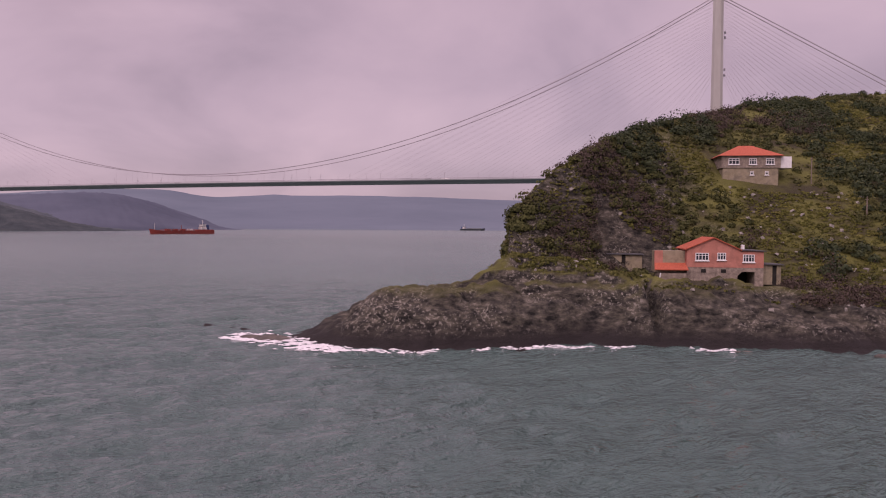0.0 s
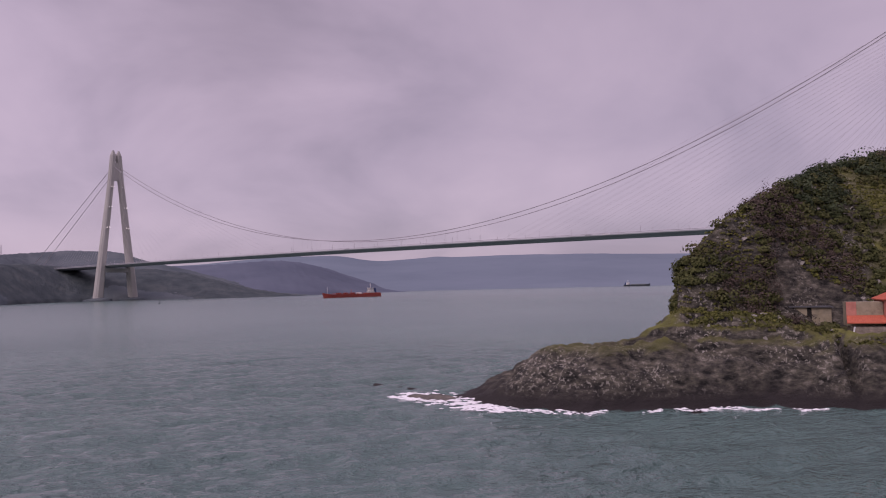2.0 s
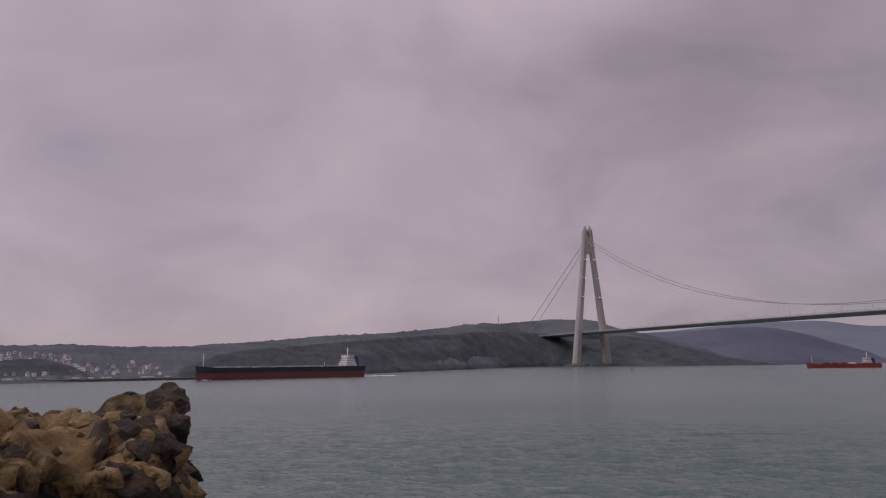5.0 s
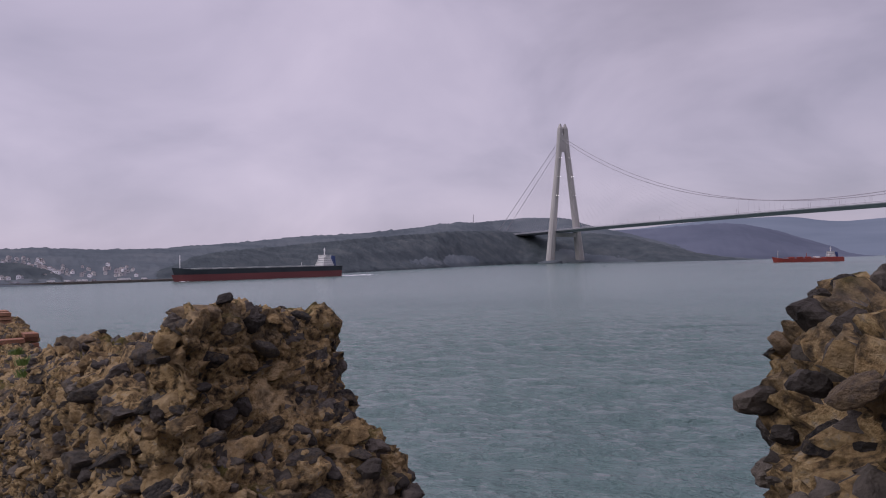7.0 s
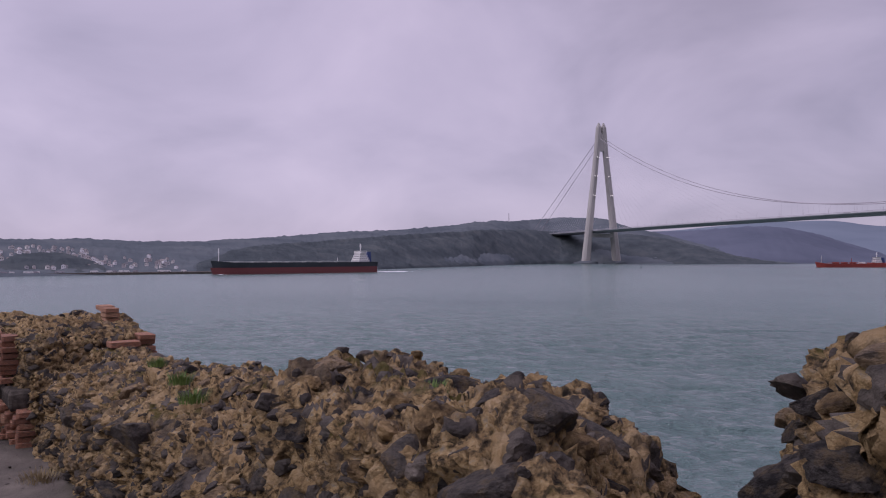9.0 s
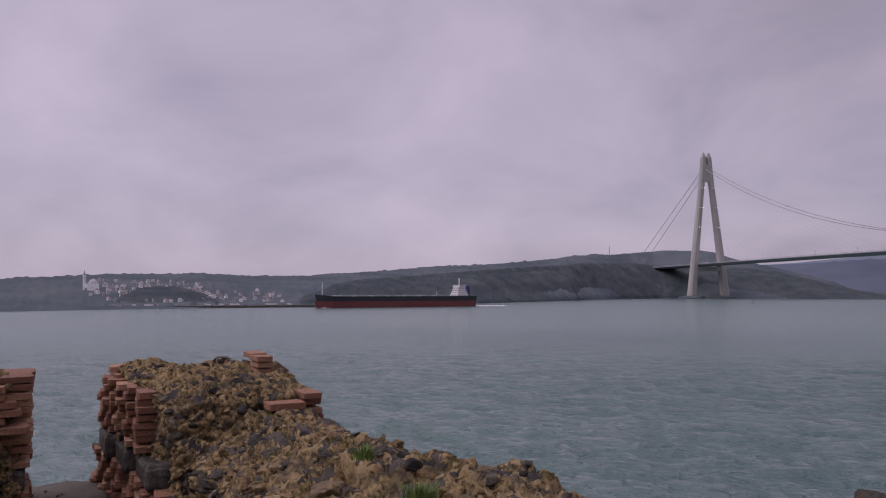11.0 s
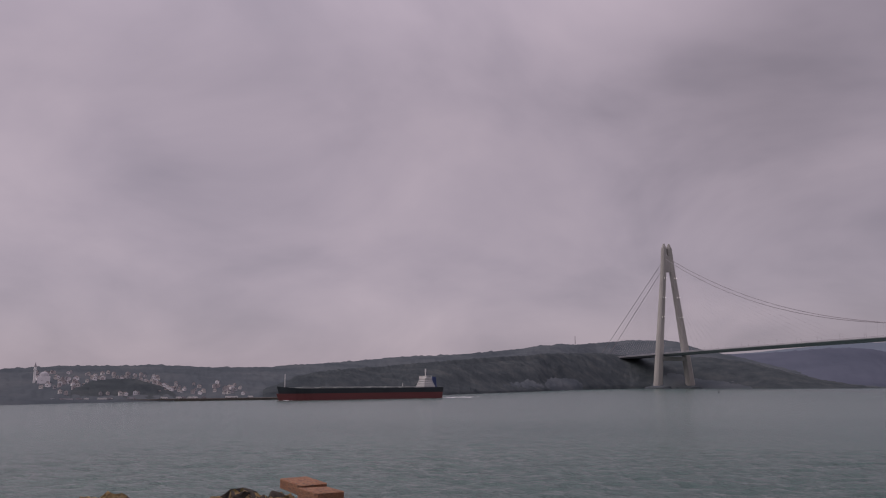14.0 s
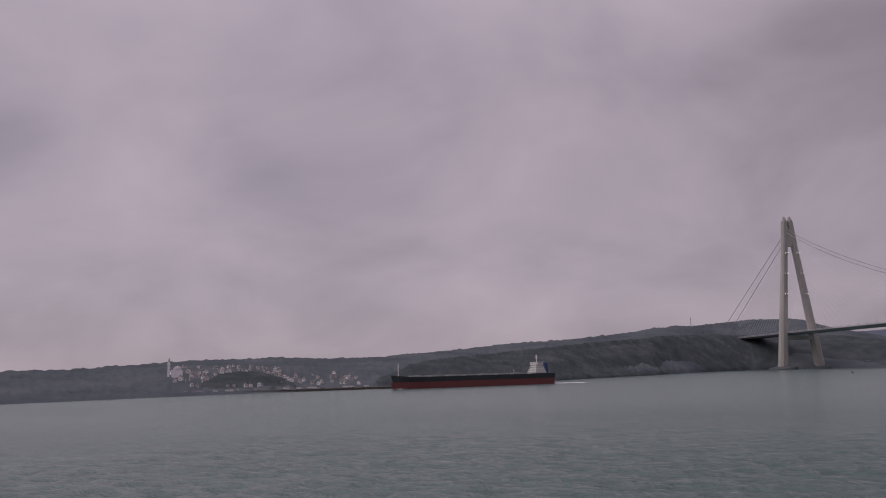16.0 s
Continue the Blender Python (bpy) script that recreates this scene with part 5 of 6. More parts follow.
sites += [(rnd.uniform(37.8, 40.0), rnd.uniform(0.08, 0.36)) for _ in range(18)] + [(rnd.uniform(44, 50), rnd.uniform(0.04, 0.09)) for _ in range(8)]
for i, (az, q) in enumerate(sites):
    if 44.6 < az < 48.2 and q < 0.30 and q > 0.1:
        continue
    p = on_far(az, 765 + 500 * q)
    m = Matrix.Translation(p + Vector((0, 0, 0.6))) @ pose(0, 0, 0, 0, 0, az + rnd.uniform(-35, 35)) @ Matrix.Scale(rnd.uniform(0.6, 0.85), 4)
    if i < 4:
        VILLAGE[i].matrix_world = m
    else:
        copy_thing(VILLAGE[i % 4], m)

p = on_far(51.6, 905)
mosque = thing("mosque", Matrix.Translation(p) @ pose(0, 0, 0, 0, 0, 51), "small white mosque with one slender minaret", "mosque")
bm = bmesh.new()
box(bm, 3, 15, -6, 6, -3, 7)
part("hall", bm, M_vwall[0], mosque)
bm = bmesh.new()
bmesh.ops.create_uvsphere(bm, u_segments=16, v_segments=8, radius=5, matrix=Matrix.Translation((9, 0, 7)))
part("dome", bm, M_vwall[3], mosque)
bm = bmesh.new()
tube(bm, [(0, 0, -3), (0, 0, 17)], 1.2, 8)
tube(bm, [(0, 0, 14.0), (0, 0, 14.8)], 1.9, 8)
part("minaret", bm, M_frame, mosque, "white minaret")
bm = bmesh.new()
bmesh.ops.create_cone(bm, cap_ends=True, segments=8, radius1=1.3, radius2=0.05, depth=5, matrix=Matrix.Translation((0, 0, 19.5)))
part("spire", bm, M_cable, mosque)

# quay along the water
bm = bmesh.new()
loft(bm, [[polar(az, 752 + (51 - az) * 3.0) + Vector((0, 0, -2)), polar(az, 752 + (51 - az) * 3.0) + Vector((0, 0, 2.2)), polar(az, 761 + (51 - az) * 3.0) + Vector((0, 0, 2.4)), polar(az, 761 + (51 - az) * 3.0) + Vector((0, 0, -2))]
          for az in np.arange(33.0, 51.0, 0.5)])
tagged(part("quay", bm, M_cliff), "long low grey stone quay at the village waterfront", "quay", kind="structure")
for i in range(26):
    az = rnd.uniform(37.0, 50.5)
    q = polar(az, 757 + (51 - az) * 3.0)
    van = thing("parked_van", Matrix.Translation(q + Vector((0, 0, 2.35))) @ pose(0, 0, 0, 0, 0, az), "pale vehicle parked on the far quay", "vehicle", "vehicles on the quay")
    bm = bmesh.new()
    ln = rnd.choice((4.2, 5.5, 8.0))
    loft(bm, [[(-ln / 2, y, 0.35), (ln / 2, y, 0.35), (ln / 2, y, 1.2), (ln * 0.32, y, 1.9), (-ln / 2, y, 1.9)] for y in (-0.9, 0.9)])
    part("body", bm, rnd.choice((M_white, M_white, M_vwall[3], M_cable)), van)
    for wx in (-ln * 0.3, ln * 0.3):
        bm = bmesh.new()
        bmesh.ops.create_cone(bm, cap_ends=True, segments=8, radius1=0.36, radius2=0.36, depth=2.0, matrix=Matrix.Translation((wx, 0, 0.36)) @ pose(0, 0, 0, 90))
        part("wheels", bm, M_shade_tyre, van)

# ---- rock footing of the far tower, shore outcrops, mast, buoys, traffic ----
for sgn in (-1, 1):
    bm = bmesh.new()
    bmesh.ops.create_icosphere(bm, subdivisions=3, radius=1.0)
    for q in bm.verts:
        q.co *= 1 + 0.25 * noise.noise(q.co * 2.2 + Vector((sgn, 0, 0)))
        q.co = Vector((q.co.x * 30, q.co.y * 26, q.co.z * 8))
    # footing shares the haze-tinted colour of the far woods
    ob = part("rock", bm, M_farwood_haze, smooth=True)
    c = BRIDGE @ Vector((0, sgn * 40, 0))
    ob.matrix_world = Matrix.Translation((c.x, c.y, 0))
    tagged(ob, "low dark rock platform under the tower leg", "rock", "tower footings")
p = on_far(12.55, 1985)
mast = thing("radio_mast", Matrix.Translation(p), "thin lattice radio mast on the far hill", "mast")
bm = bmesh.new()
for dx, dy in ((-1, -1), (1, -1), (0, 1)):
    tube(bm, [(dx * 1.3, dy * 1.3, -3), (dx * 0.3, dy * 0.3, 24)], 0.28, 4)
part("legs", bm, M_cable, mast)
bm = bmesh.new()
for z in range(2, 24, 4):
    w = 1.3 - z / 24
    tube(bm, [(-w, -w, z), (w, -w, z), (0, w, z), (-w, -w, z)], 0.14, 3)
part("braces", bm, M_cable, mast)
for az, d in ((-33.0, 1900), (2.5, 1150)):
    q = polar(az, d)
    b = thing("buoy", Matrix.Translation(q), "small dark navigation buoy on the water", "buoy", "navigation buoys")
    bm = bmesh.new()
    bmesh.ops.create_cone(bm, cap_ends=True, segments=12, radius1=1.6, radius2=1.5, depth=1.6, matrix=Matrix.Translation((0, 0, 0.3)))
    part("float", bm, M_hulldark, b)
    bm = bmesh.new()
    for k in range(3):
        tube(bm, [(math.cos(k * 2.1) * 1.1, math.sin(k * 2.1) * 1.1, 1.0), (0, 0, 5)], 0.14, 4)
    part("tripod", bm, M_hulldark, b)
for x, ln, hh, mat in ((610, 9, 3.0, M_cable), (655, 13, 3.8, M_hatch), (855, 6, 2.6, M_hulldark), (1100, 12, 3.8, M_hatch), (1126, 14, 4.0, M_white), (440, 8, 3.0, M_hulldark), (700, 5, 2.2, M_white)):
    t = thing("truck", BRIDGE @ Matrix.Translation((x, 18, deck_z(x))), "lorry crossing the bridge deck", "truck", "traffic on the bridge")
    bm = bmesh.new()
    box(bm, -ln / 2, ln / 2 - 2.6, -1.3, 1.3, 0.9, hh, 0.08)
    part("cargo_box", bm, mat, t)
    bm = bmesh.new()
    loft(bm, [[(ln / 2 - 2.4, y, 0.6), (ln / 2, y, 0.6), (ln / 2, y, 1.6), (ln / 2 - 0.5, y, 2.6), (ln / 2 - 2.4, y, 2.6)] for y in (-1.2, 1.2)])
    part("cab", bm, mat, t)
    for wx in (-ln * 0.35, ln * 0.33):
        bm = bmesh.new()
        bmesh.ops.create_cone(bm, cap_ends=True, segments=8, radius1=0.5, radius2=0.5, depth=2.5, matrix=Matrix.Translation((wx, 0, 0.5)) @ pose(0, 0, 0, 90))
        part("axle", bm, M_shade_tyre, t)
M_lamp = bpy.data.materials.new("lit_lamp")
M_lamp.use_nodes = True
M_lamp.node_tree.nodes["Principled BSDF"].inputs["Emission Color"].default_value = (1, 0.93, 0.8, 1)
M_lamp.node_tree.nodes["Principled BSDF"].inputs["Emission Strength"].default_value = 2.5
for z, off in ((160, 23.5), (205, 18.3), (250, 13.0)):
    for sgn in (-1, 1):
        for k in (-2.6, 2.6):
            bm = bmesh.new()
            bmesh.ops.create_icosphere(bm, subdivisions=1, radius=0.7, matrix=Matrix.Translation((9.3, sgn * off + k, z + 1.6)))
            part("floodlight", bm, M_lamp, bridge, "lit white floodlight")

# ---- ruined wall along the terrace ----
def cells(p, seed):
    """Cellular noise: distance to the nearest and second cell point, and a number 0..1 for the cell."""
    q = np.floor(p).astype(np.int64)
    f1, f2, idn = np.full(p.shape[:-1], 9.0), np.full(p.shape[:-1], 9.0), np.zeros(p.shape[:-1])
    for dx in (-1, 0, 1):
        for dy in (-1, 0, 1):
            for dz in (-1, 0, 1):
                c = q + np.array([dx, dy, dz])
                h = (c[..., 0] * 374761393 + c[..., 1] * 668265263 + c[..., 2] * 1440662683 + seed * 974711) & 0x7FFFFFFF
                h = ((h ^ (h >> 13)) * 1274126177) & 0x7FFFFFFF
                h = h ^ (h >> 15)
                pt = c + np.stack([(h & 255), ((h >> 8) & 255), ((h >> 16) & 255)], -1) / 255.0
                d = np.linalg.norm(p - pt, axis=-1)
                near = d < f1
                f2 = np.where(near, f1, np.minimum(f2, d))
                idn = np.where(near, ((h >> 4) & 1023) / 1023.0, idn)
                f1 = np.where(near, d, f1)
    return f1, f2, idn


def wall_core(name, profile, n0, n1, label, seed, skew=0.0, end="hi", reach=0.6, step=0.013, amp=1.0, pinch=0.0, splay=0.0, slump=0.0):
    """Rubble under a broken top line: profile of (s, height over the ground) at the outer face, from one foot to the other.
    skew: slant of the splayed end."""
    pr = np.array(profile, float)
    d = np.concatenate([[0], np.cumsum(np.hypot(np.diff(pr[:, 0]), np.diff(pr[:, 1])))])
    q = np.linspace(0, d[-1], int(d[-1] / step))
    s, h = np.interp(q, d, pr[:, 0]), np.interp(q, d, pr[:, 1])
    kf, kt = 70, int((n1 - n0) / step)
    f = np.linspace(0, 1, kf)
    nn = np.concatenate([np.full(kf, n0), np.linspace(n0, n1, kt)[1:-1], np.full(kf, n1)])
    hf = np.concatenate([f, np.ones(kt - 2), f[::-1]])
    # rounded shoulders
    sh = np.clip(1 - np.minimum(nn - n0, n1 - nn) / 0.2, 0, 1) ** 2 * 0.10
    S = s[:, None] + 0 * nn[None, :]
    N = nn[None, :] + 0 * S
    side = s.max() if end == "hi" else s.min()
    S = S + skew * (N - n1) * np.clip(1 - np.abs(s - side) / reach, 0, 1)[:, None]
    # the far corner of the other end is broken away
    other = np.clip(1 - np.abs(s - (s.min() if end == "hi" else s.max())) / 0.9, 0, 1)[:, None]
    N = n0 + (N - n0) * (1 - pinch * other)
    N = N - splay * (n1 - N) / (n1 - n0) * np.clip((s - s.min()) / (s.max() - s.min()), 0, 1)[:, None]
    Z = h[:, None] * hf[None, :] - sh[None, :] * np.clip(h[:, None], 0, 0.4) * (hf[None, :] > 0.98) - 0.12 * (1 - hf[None, :])
    # rubble has slid off the inner shoulder
    slid = np.clip(1 - (nn - n0) / 0.5, 0, 1) ** 1.5 * (hf > 0.98)
    Z = Z - slump * slid[None, :] * np.clip((s - 2.5) / 0.9, 0, 1)[:, None] * np.clip(h, 0, 1)[:, None]
    Z = np.where(hf[None, :] > 0.98, Z, Z * (1 - (slump * np.clip((s - 2.5) / 0.9, 0, 1))[:, None] * (nn < (n0 + n1) / 2)[None, :]))
    # the faces lean back a little
    N = N + (1 - hf[None, :]) * np.where(nn < (n0 + n1) / 2, -0.10, 0.10)[None, :] * np.clip(h[:, None], 0, 1)
    P = np.stack([S, N, Z], -1)
    nrm = np.cross(np.gradient(P, axis=1), np.gradient(P, axis=0))
    wob = np.stack([fractal(P, 3.2, 2, seed + k) for k in range(3)], -1)
    ln = np.linalg.norm(nrm, axis=-1, keepdims=True)
    nrm = nrm / np.maximum(ln, 1e-7)
    crown = (hf > 0.99) & (np.abs(nn - (n0 + n1) / 2) < 0.2)
    if nrm[:, crown, 2].mean() < 0:
        nrm = -nrm
    # where the face folds into an upright edge, push out along the edge's own diagonal
    edge = np.stack([0.7 * np.sign(S - (s.min() + s.max()) / 2), 0.7 * np.sign(N - (n0 + n1) / 2), 0 * S], -1)
    w = np.clip(ln / 1.2e-4, 0, 1)
    nrm = nrm * w + edge * (1 - w)
    P = P + 0.045 * wob
    Q = P + 0.040 * np.stack([fractal(P, 8, 3, seed + 30 + k) for k in range(3)], -1)
    f1, f2, idn = cells(Q * np.array([6.0, 6.0, 11.5]), seed)
    g1, g2, gid = cells(Q * np.array([15.0, 15.0, 25.0]), seed + 5)
    gap = np.clip((f2 - f1) / 0.25, 0, 1)
    # nodular mortar with open joints and pits
    pit = 0.11 * np.clip(fractal(Q, 6.5, 3, seed + 70, 0.6) - 0.25, 0, 0.9)
    lift = 0.040 * gap ** 0.6 + 0.045 * (np.mod(idn * 7.13, 1) - 0.5) * gap + 0.016 * np.clip((g2 - g1) / 0.3, 0, 1) ** 0.6 + 0.022 * (np.mod(gid * 5.7, 1) - 0.5) * np.clip((g2 - g1) / 0.2, 0, 1) - pit + 0.016 * fractal(P, 20, 3, seed + 50, 0.8)
    P = P + nrm * (amp * (lift - 0.020))[..., None]
    xy = P[..., 0:1] * np.array([WS.x, WS.y]) + P[..., 1:2] * np.array([WN.x, WN.y])
    W = np.concatenate([xy, P[..., 2:3] + GROUND], -1)
    me = bpy.data.meshes.new(name)
    me.from_pydata(W.reshape(-1, 3).tolist(), [], grid_faces(*S.shape).tolist())
    for mat in (M_mortar, M_basalt_small, M_ochre_small):
        me.materials.append(mat)
    cid = idn[:-1, :-1].reshape(-1)
    grit = gid[:-1, :-1].reshape(-1)
    crease = ((f2 - f1)[:-1, :-1] < 0.06).reshape(-1)
    pick = np.where(crease, 0, np.where(grit < 0.12, 1, np.where(cid < 0.25, 2, 0)))
    me.polygons.foreach_set("material_index", pick.astype(np.int32))
    me.polygons.foreach_set("use_smooth", [True] * len(me.polygons))
    ob = tagged(new(name, me), label, "ruined wall", kind="structure")
    return ob, W, nn


STONES = []
for k in range(9):
    bm = bmesh.new()
    bmesh.ops.create_icosphere(bm, subdivisions=4, radius=1.0)
    rnd = random.Random(100 + k)
    cuts = [Vector((rnd.gauss(0, 1), rnd.gauss(0, 1), rnd.gauss(0, 1))).normalized() for _ in range(13)]
    dep = [rnd.uniform(0.50, 0.80) for _ in cuts]
    for v in bm.verts:
        r0 = min([1.0] + [g / max(v.co.normalized().dot(c), 1e-3) for c, g in zip(cuts, dep) if v.co.dot(c) > 0.2])
        v.co *= r0 * (1 + 0.05 * noise.noise(v.co * 3 + Vector((k, 0, 0))) + 0.05 * noise.noise(v.co * 7 + Vector((0, k, 0))) + 0.03 * noise.noise(v.co * 15))
        v.co.z *= 0.78
        v.co.y *= 0.88
    me = bpy.data.meshes.new("stone")
    bm.to_mesh(me)
    bm.free()
    me.polygons.foreach_set("use_smooth", [True] * len(me.polygons))
    me.set_sharp_from_angle(angle=radians(17))
    STONES.append(me)


def lump(k, fine):
    me = bpy.data.meshes.new("lump")
    bm = bmesh.new()
    bmesh.ops.create_icosphere(bm, subdivisions=fine, radius=1.0)
    rnd = random.Random(500 + k)
    cuts = [Vector((rnd.gauss(0, 1), rnd.gauss(0, 1), rnd.gauss(0, 1))).normalized() for _ in range(10)]
    dep = [rnd.uniform(0.45, 0.85) for _ in cuts]
    for v in bm.verts:
        r0 = min([1.0] + [g / max(v.co.normalized().dot(c), 1e-3) for c, g in zip(cuts, dep) if v.co.dot(c) > 0.2])
        v.co *= r0 * (1 + 0.16 * noise.noise(v.co * 2.5 + Vector((k * 4, 0, 0))) + 0.08 * noise.noise(v.co * 6 + Vector((0, k * 4, 0))))
    bm.to_mesh(me)
    bm.free()
    return me


PEBBLE = lump(0, 1)
LUMPS = [lump(k, 3) for k in range(12)]
LUMP_V = [np.array([v.co[:] for v in me.vertices]) for me in LUMPS]
LUMP_F = [np.array([f.vertices[:] for f in me.polygons]) for me in LUMPS]
M_basalt_small = material("dark_rubble", [(0.25, (0.020, 0.018, 0.016)), (0.5, (0.062, 0.054, 0.046)), (0.8, (0.15, 0.13, 0.105))], spec=0.15, scale=14, detail=9, rough=0.9, bump=1.0, bump_scale=60, dist=0.02, spread=0.3, island=True)
M_ochre_small = material("ochre_rubble", [(0.25, (0.06, 0.042, 0.024)), (0.5, (0.30, 0.21, 0.10)), (0.8, (0.46, 0.35, 0.20))], spec=0.1, scale=22, detail=9, rough=0.97, bump=1.0, bump_scale=70, dist=0.03, stain=(0.05, 0.042, 0.032), stain_scale=9.0, spread=0.3, island=True)
STONE_SETS = []
for mat in (M_basalt, M_ochre):
    row = []
    for me in STONES:
        c = me.copy()
        c.materials.append(mat)
        row.append(c)
    STONE_SETS.append(row)


def set_stones(core, W, nn, n0, n1, count, extra, seed, small=0.04, large=0.15):
    """Rubble stones bedded in the faces and top of a wall, each a piece of its own."""
    rnd = random.Random(seed)
    ni, nj = W.shape[:2]
    done, spots, tries = 0, {}, 0
    heap_v, heap_f, base = [], [], 0
    while done < count + extra and tries < (count + extra) * 14:
        tries += 1
        i, j = rnd.randrange(5, ni - 5), rnd.randrange(5, nj - 5)
        if nn[j] > n1 - 0.01 and rnd.random() < 0.8:
            continue
        p = Vector(W[i, j])
        if p.z < GROUND + 0.03:
            continue
        du, dv = Vector(W[i + 4, j]) - Vector(W[i - 4, j]), Vector(W[i, j + 4]) - Vector(W[i, j - 4])
        nrm = dv.cross(du)
        if nrm.length < 1e-6:
            continue
        nrm.normalize()
        if nrm.dot(p - (WS * p.dot(WS) + WN * ((n0 + n1) / 2) + Vector((0, 0, GROUND + 0.3)))) < 0:
            nrm = -nrm
        late = done >= count
        r0 = (0.018 + 0.042 * rnd.random() ** 1.5) if late else small + (large - small) * rnd.random() ** 1.25
        # only small stones hold in the broken ends
        if abs(nrm.dot(WS)) > 0.7:
            r0 = min(r0, 0.05)
        cell = (int(p.x // 0.3), int(p.y // 0.3), int(p.z // 0.3))
        close = [b for a in ((i, j, k) for i in (-1, 0, 1) for j in (-1, 0, 1) for k in (-1, 0, 1)) for b in spots.get((cell[0] + a[0], cell[1] + a[1], cell[2] + a[2]), ())]
        if any((p - q).length < (0.62 if late else 0.78) * (r0 + rq) for q, rq in close):
            continue
        spots.setdefault(cell, []).append((p, r0))
        dark = rnd.random() < (0.62 if late else 0.86)
        size = Vector((r0 * rnd.uniform(1.0, 1.5), r0 * rnd.uniform(0.85, 1.2), r0 * rnd.uniform(0.6, 0.95)))
        rot = Euler((rnd.uniform(-0.5, 0.5), rnd.uniform(-0.5, 0.5), rnd.uniform(0, 6.28)))
        m = Matrix.LocRotScale(p + nrm * r0 * (rnd.uniform(-0.60, -0.25) if late else rnd.uniform(-0.66, -0.36)), rot, size)
        shape = rnd.choice(STONE_SETS[0] if dark else STONE_SETS[1])
        done += 1
        if late:
            k = rnd.randrange(12)
            mm = np.array(m)
            heap_v.append(LUMP_V[k] @ mm[:3, :3].T + mm[:3, 3])
            heap_f.append((LUMP_F[k] + base, 0 if dark else 1))
            base += len(LUMP_V[k])
            continue
        ob = new("stone", shape)
        ob.matrix_world = m
        ob.parent = core
    if heap_f:
        me = bpy.data.meshes.new("rubble")
        me.from_pydata(np.concatenate(heap_v).tolist(), [], np.concatenate([f for f, _ in heap_f]).tolist())
        me.materials.append(M_basalt_small)
        me.materials.append(M_ochre_small)
        me.polygons.foreach_set("material_index", [k for f, k in heap_f for _ in f])
        ob = tagged(new("rubble", me), "small dark and ochre rubble bedded in mortar", kind="stuff")
        ob.parent = core


WALLS = [
    # name, broken top line, inner and outer face, slant of an end, stones, small rubble
    ("wall_1", [(-1.38, -0.1), (-1.38, 0.35), (-1.37, 0.75), (-1.34, 1.15), (-1.34, 1.38), (-1.46, 1.45), (-1.74, 1.48), (-1.90, 1.44), (-2.00, 1.34), (-2.11, 1.14), (-2.12, 0.8), (-2.14, 0.4), (-2.15, -0.1)], 1.00, 1.76, (0.74, "hi", 0.95), 130, 350, 0.42, 0.0),
    ("wall_2", [(-0.42, -0.1), (-0.24, 0.35), (-0.08, 0.64), (0.08, 0.83), (0.25, 0.95), (0.42, 1.06), (0.51, 1.22), (0.53, 1.34), (0.62, 1.39), (0.75, 1.37), (0.85, 1.24), (0.88, 1.05), (0.86, 0.8), (0.88, 0.4), (0.90, -0.1)], 1.04, 1.78, (0.60, "hi", 0.9), 150, 350, 0.0, 0.0),
    ("wall_3", [(6.55, -0.1), (6.57, 0.50), (6.72, 0.80), (6.95, 0.87), (7.4, 0.92), (8.10, 0.92), (8.38, 0.80), (8.44, 0.5), (8.46, -0.1)], 0.98, 1.88, (0.0, "hi", 1.0), 90, 350, 0.0, 0.24),
    ("wall_4", [(-4.64, -0.1), (-4.68, 0.6), (-4.80, 0.88), (-4.94, 1.05), (-5.04, 1.12), (-5.10, 1.20), (-5.14, 1.32), (-5.18, 1.40), (-5.6, 1.46), (-6.5, 1.45), (-7.5, 1.2), (-8.2, -0.1)], 1.50, 2.36, (0.0, "hi", 1.0), 100, 500, 0.0, 0.0),
    ("wall_6", [(1.12, -0.1), (1.14, 0.5), (1.16, 0.80), (1.26, 0.92), (1.42, 0.98), (1.54, 1.06), (1.64, 1.11), (1.76, 1.12), (1.88, 1.07), (2.1, 1.05), (2.4, 1.08), (2.66, 1.12), (2.76, 1.02), (2.88, 0.84), (3.10, 0.77), (3.45, 0.78),
      (3.75, 0.83), (4.1, 0.85), (4.5, 0.81), (4.9, 0.77), (5.3, 0.73), (5.7, 0.69), (6.2, 0.69), (6.62, 0.76)],
     1.04, 1.80, (0.62, "lo", 4.5), 300, 1300, 0.0, 0.0),
]
CORES = {}
for i, (name, prof, n0, n1, (skew, end, reach), count, extra, pinch, splay) in enumerate(WALLS):
    core, W, nn = wall_core(name, prof, n0, n1, "ruined rubble wall of dark stones in ochre lime mortar", 60 + 20 * i, skew, end, reach, pinch=pinch, splay=splay, slump=0.26 if name == "wall_6" else 0.0)
    CORES[name] = (core, W, nn)
    set_stones(core, W, nn, n0, n1, count, extra, 200 + i, small=0.045, large={"wall_1": 0.075, "wall_2": 0.085}.get(name, 0.14))

# ---- brickwork of the broken jambs ----
BRICKS = []
for k in range(5):
    bm = bmesh.new()
    box(bm, -0.5, 0.5, -0.5, 0.5, -0.5, 0.5, 0.06)
    for v in bm.verts:
        v.co += Vector((noise.noise(v.co * 2 + Vector((k * 3, 0, 0))), noise.noise(v.co * 2 + Vector((0, k * 3, 7))), noise.noise(v.co * 2 + Vector((5, 0, k * 3))) * 1.4)) * 0.07
    me = bpy.data.meshes.new("brick")
    bm.to_mesh(me)
    bm.free()
    me.materials.append(M_brick)
    BRICKS.append(me)


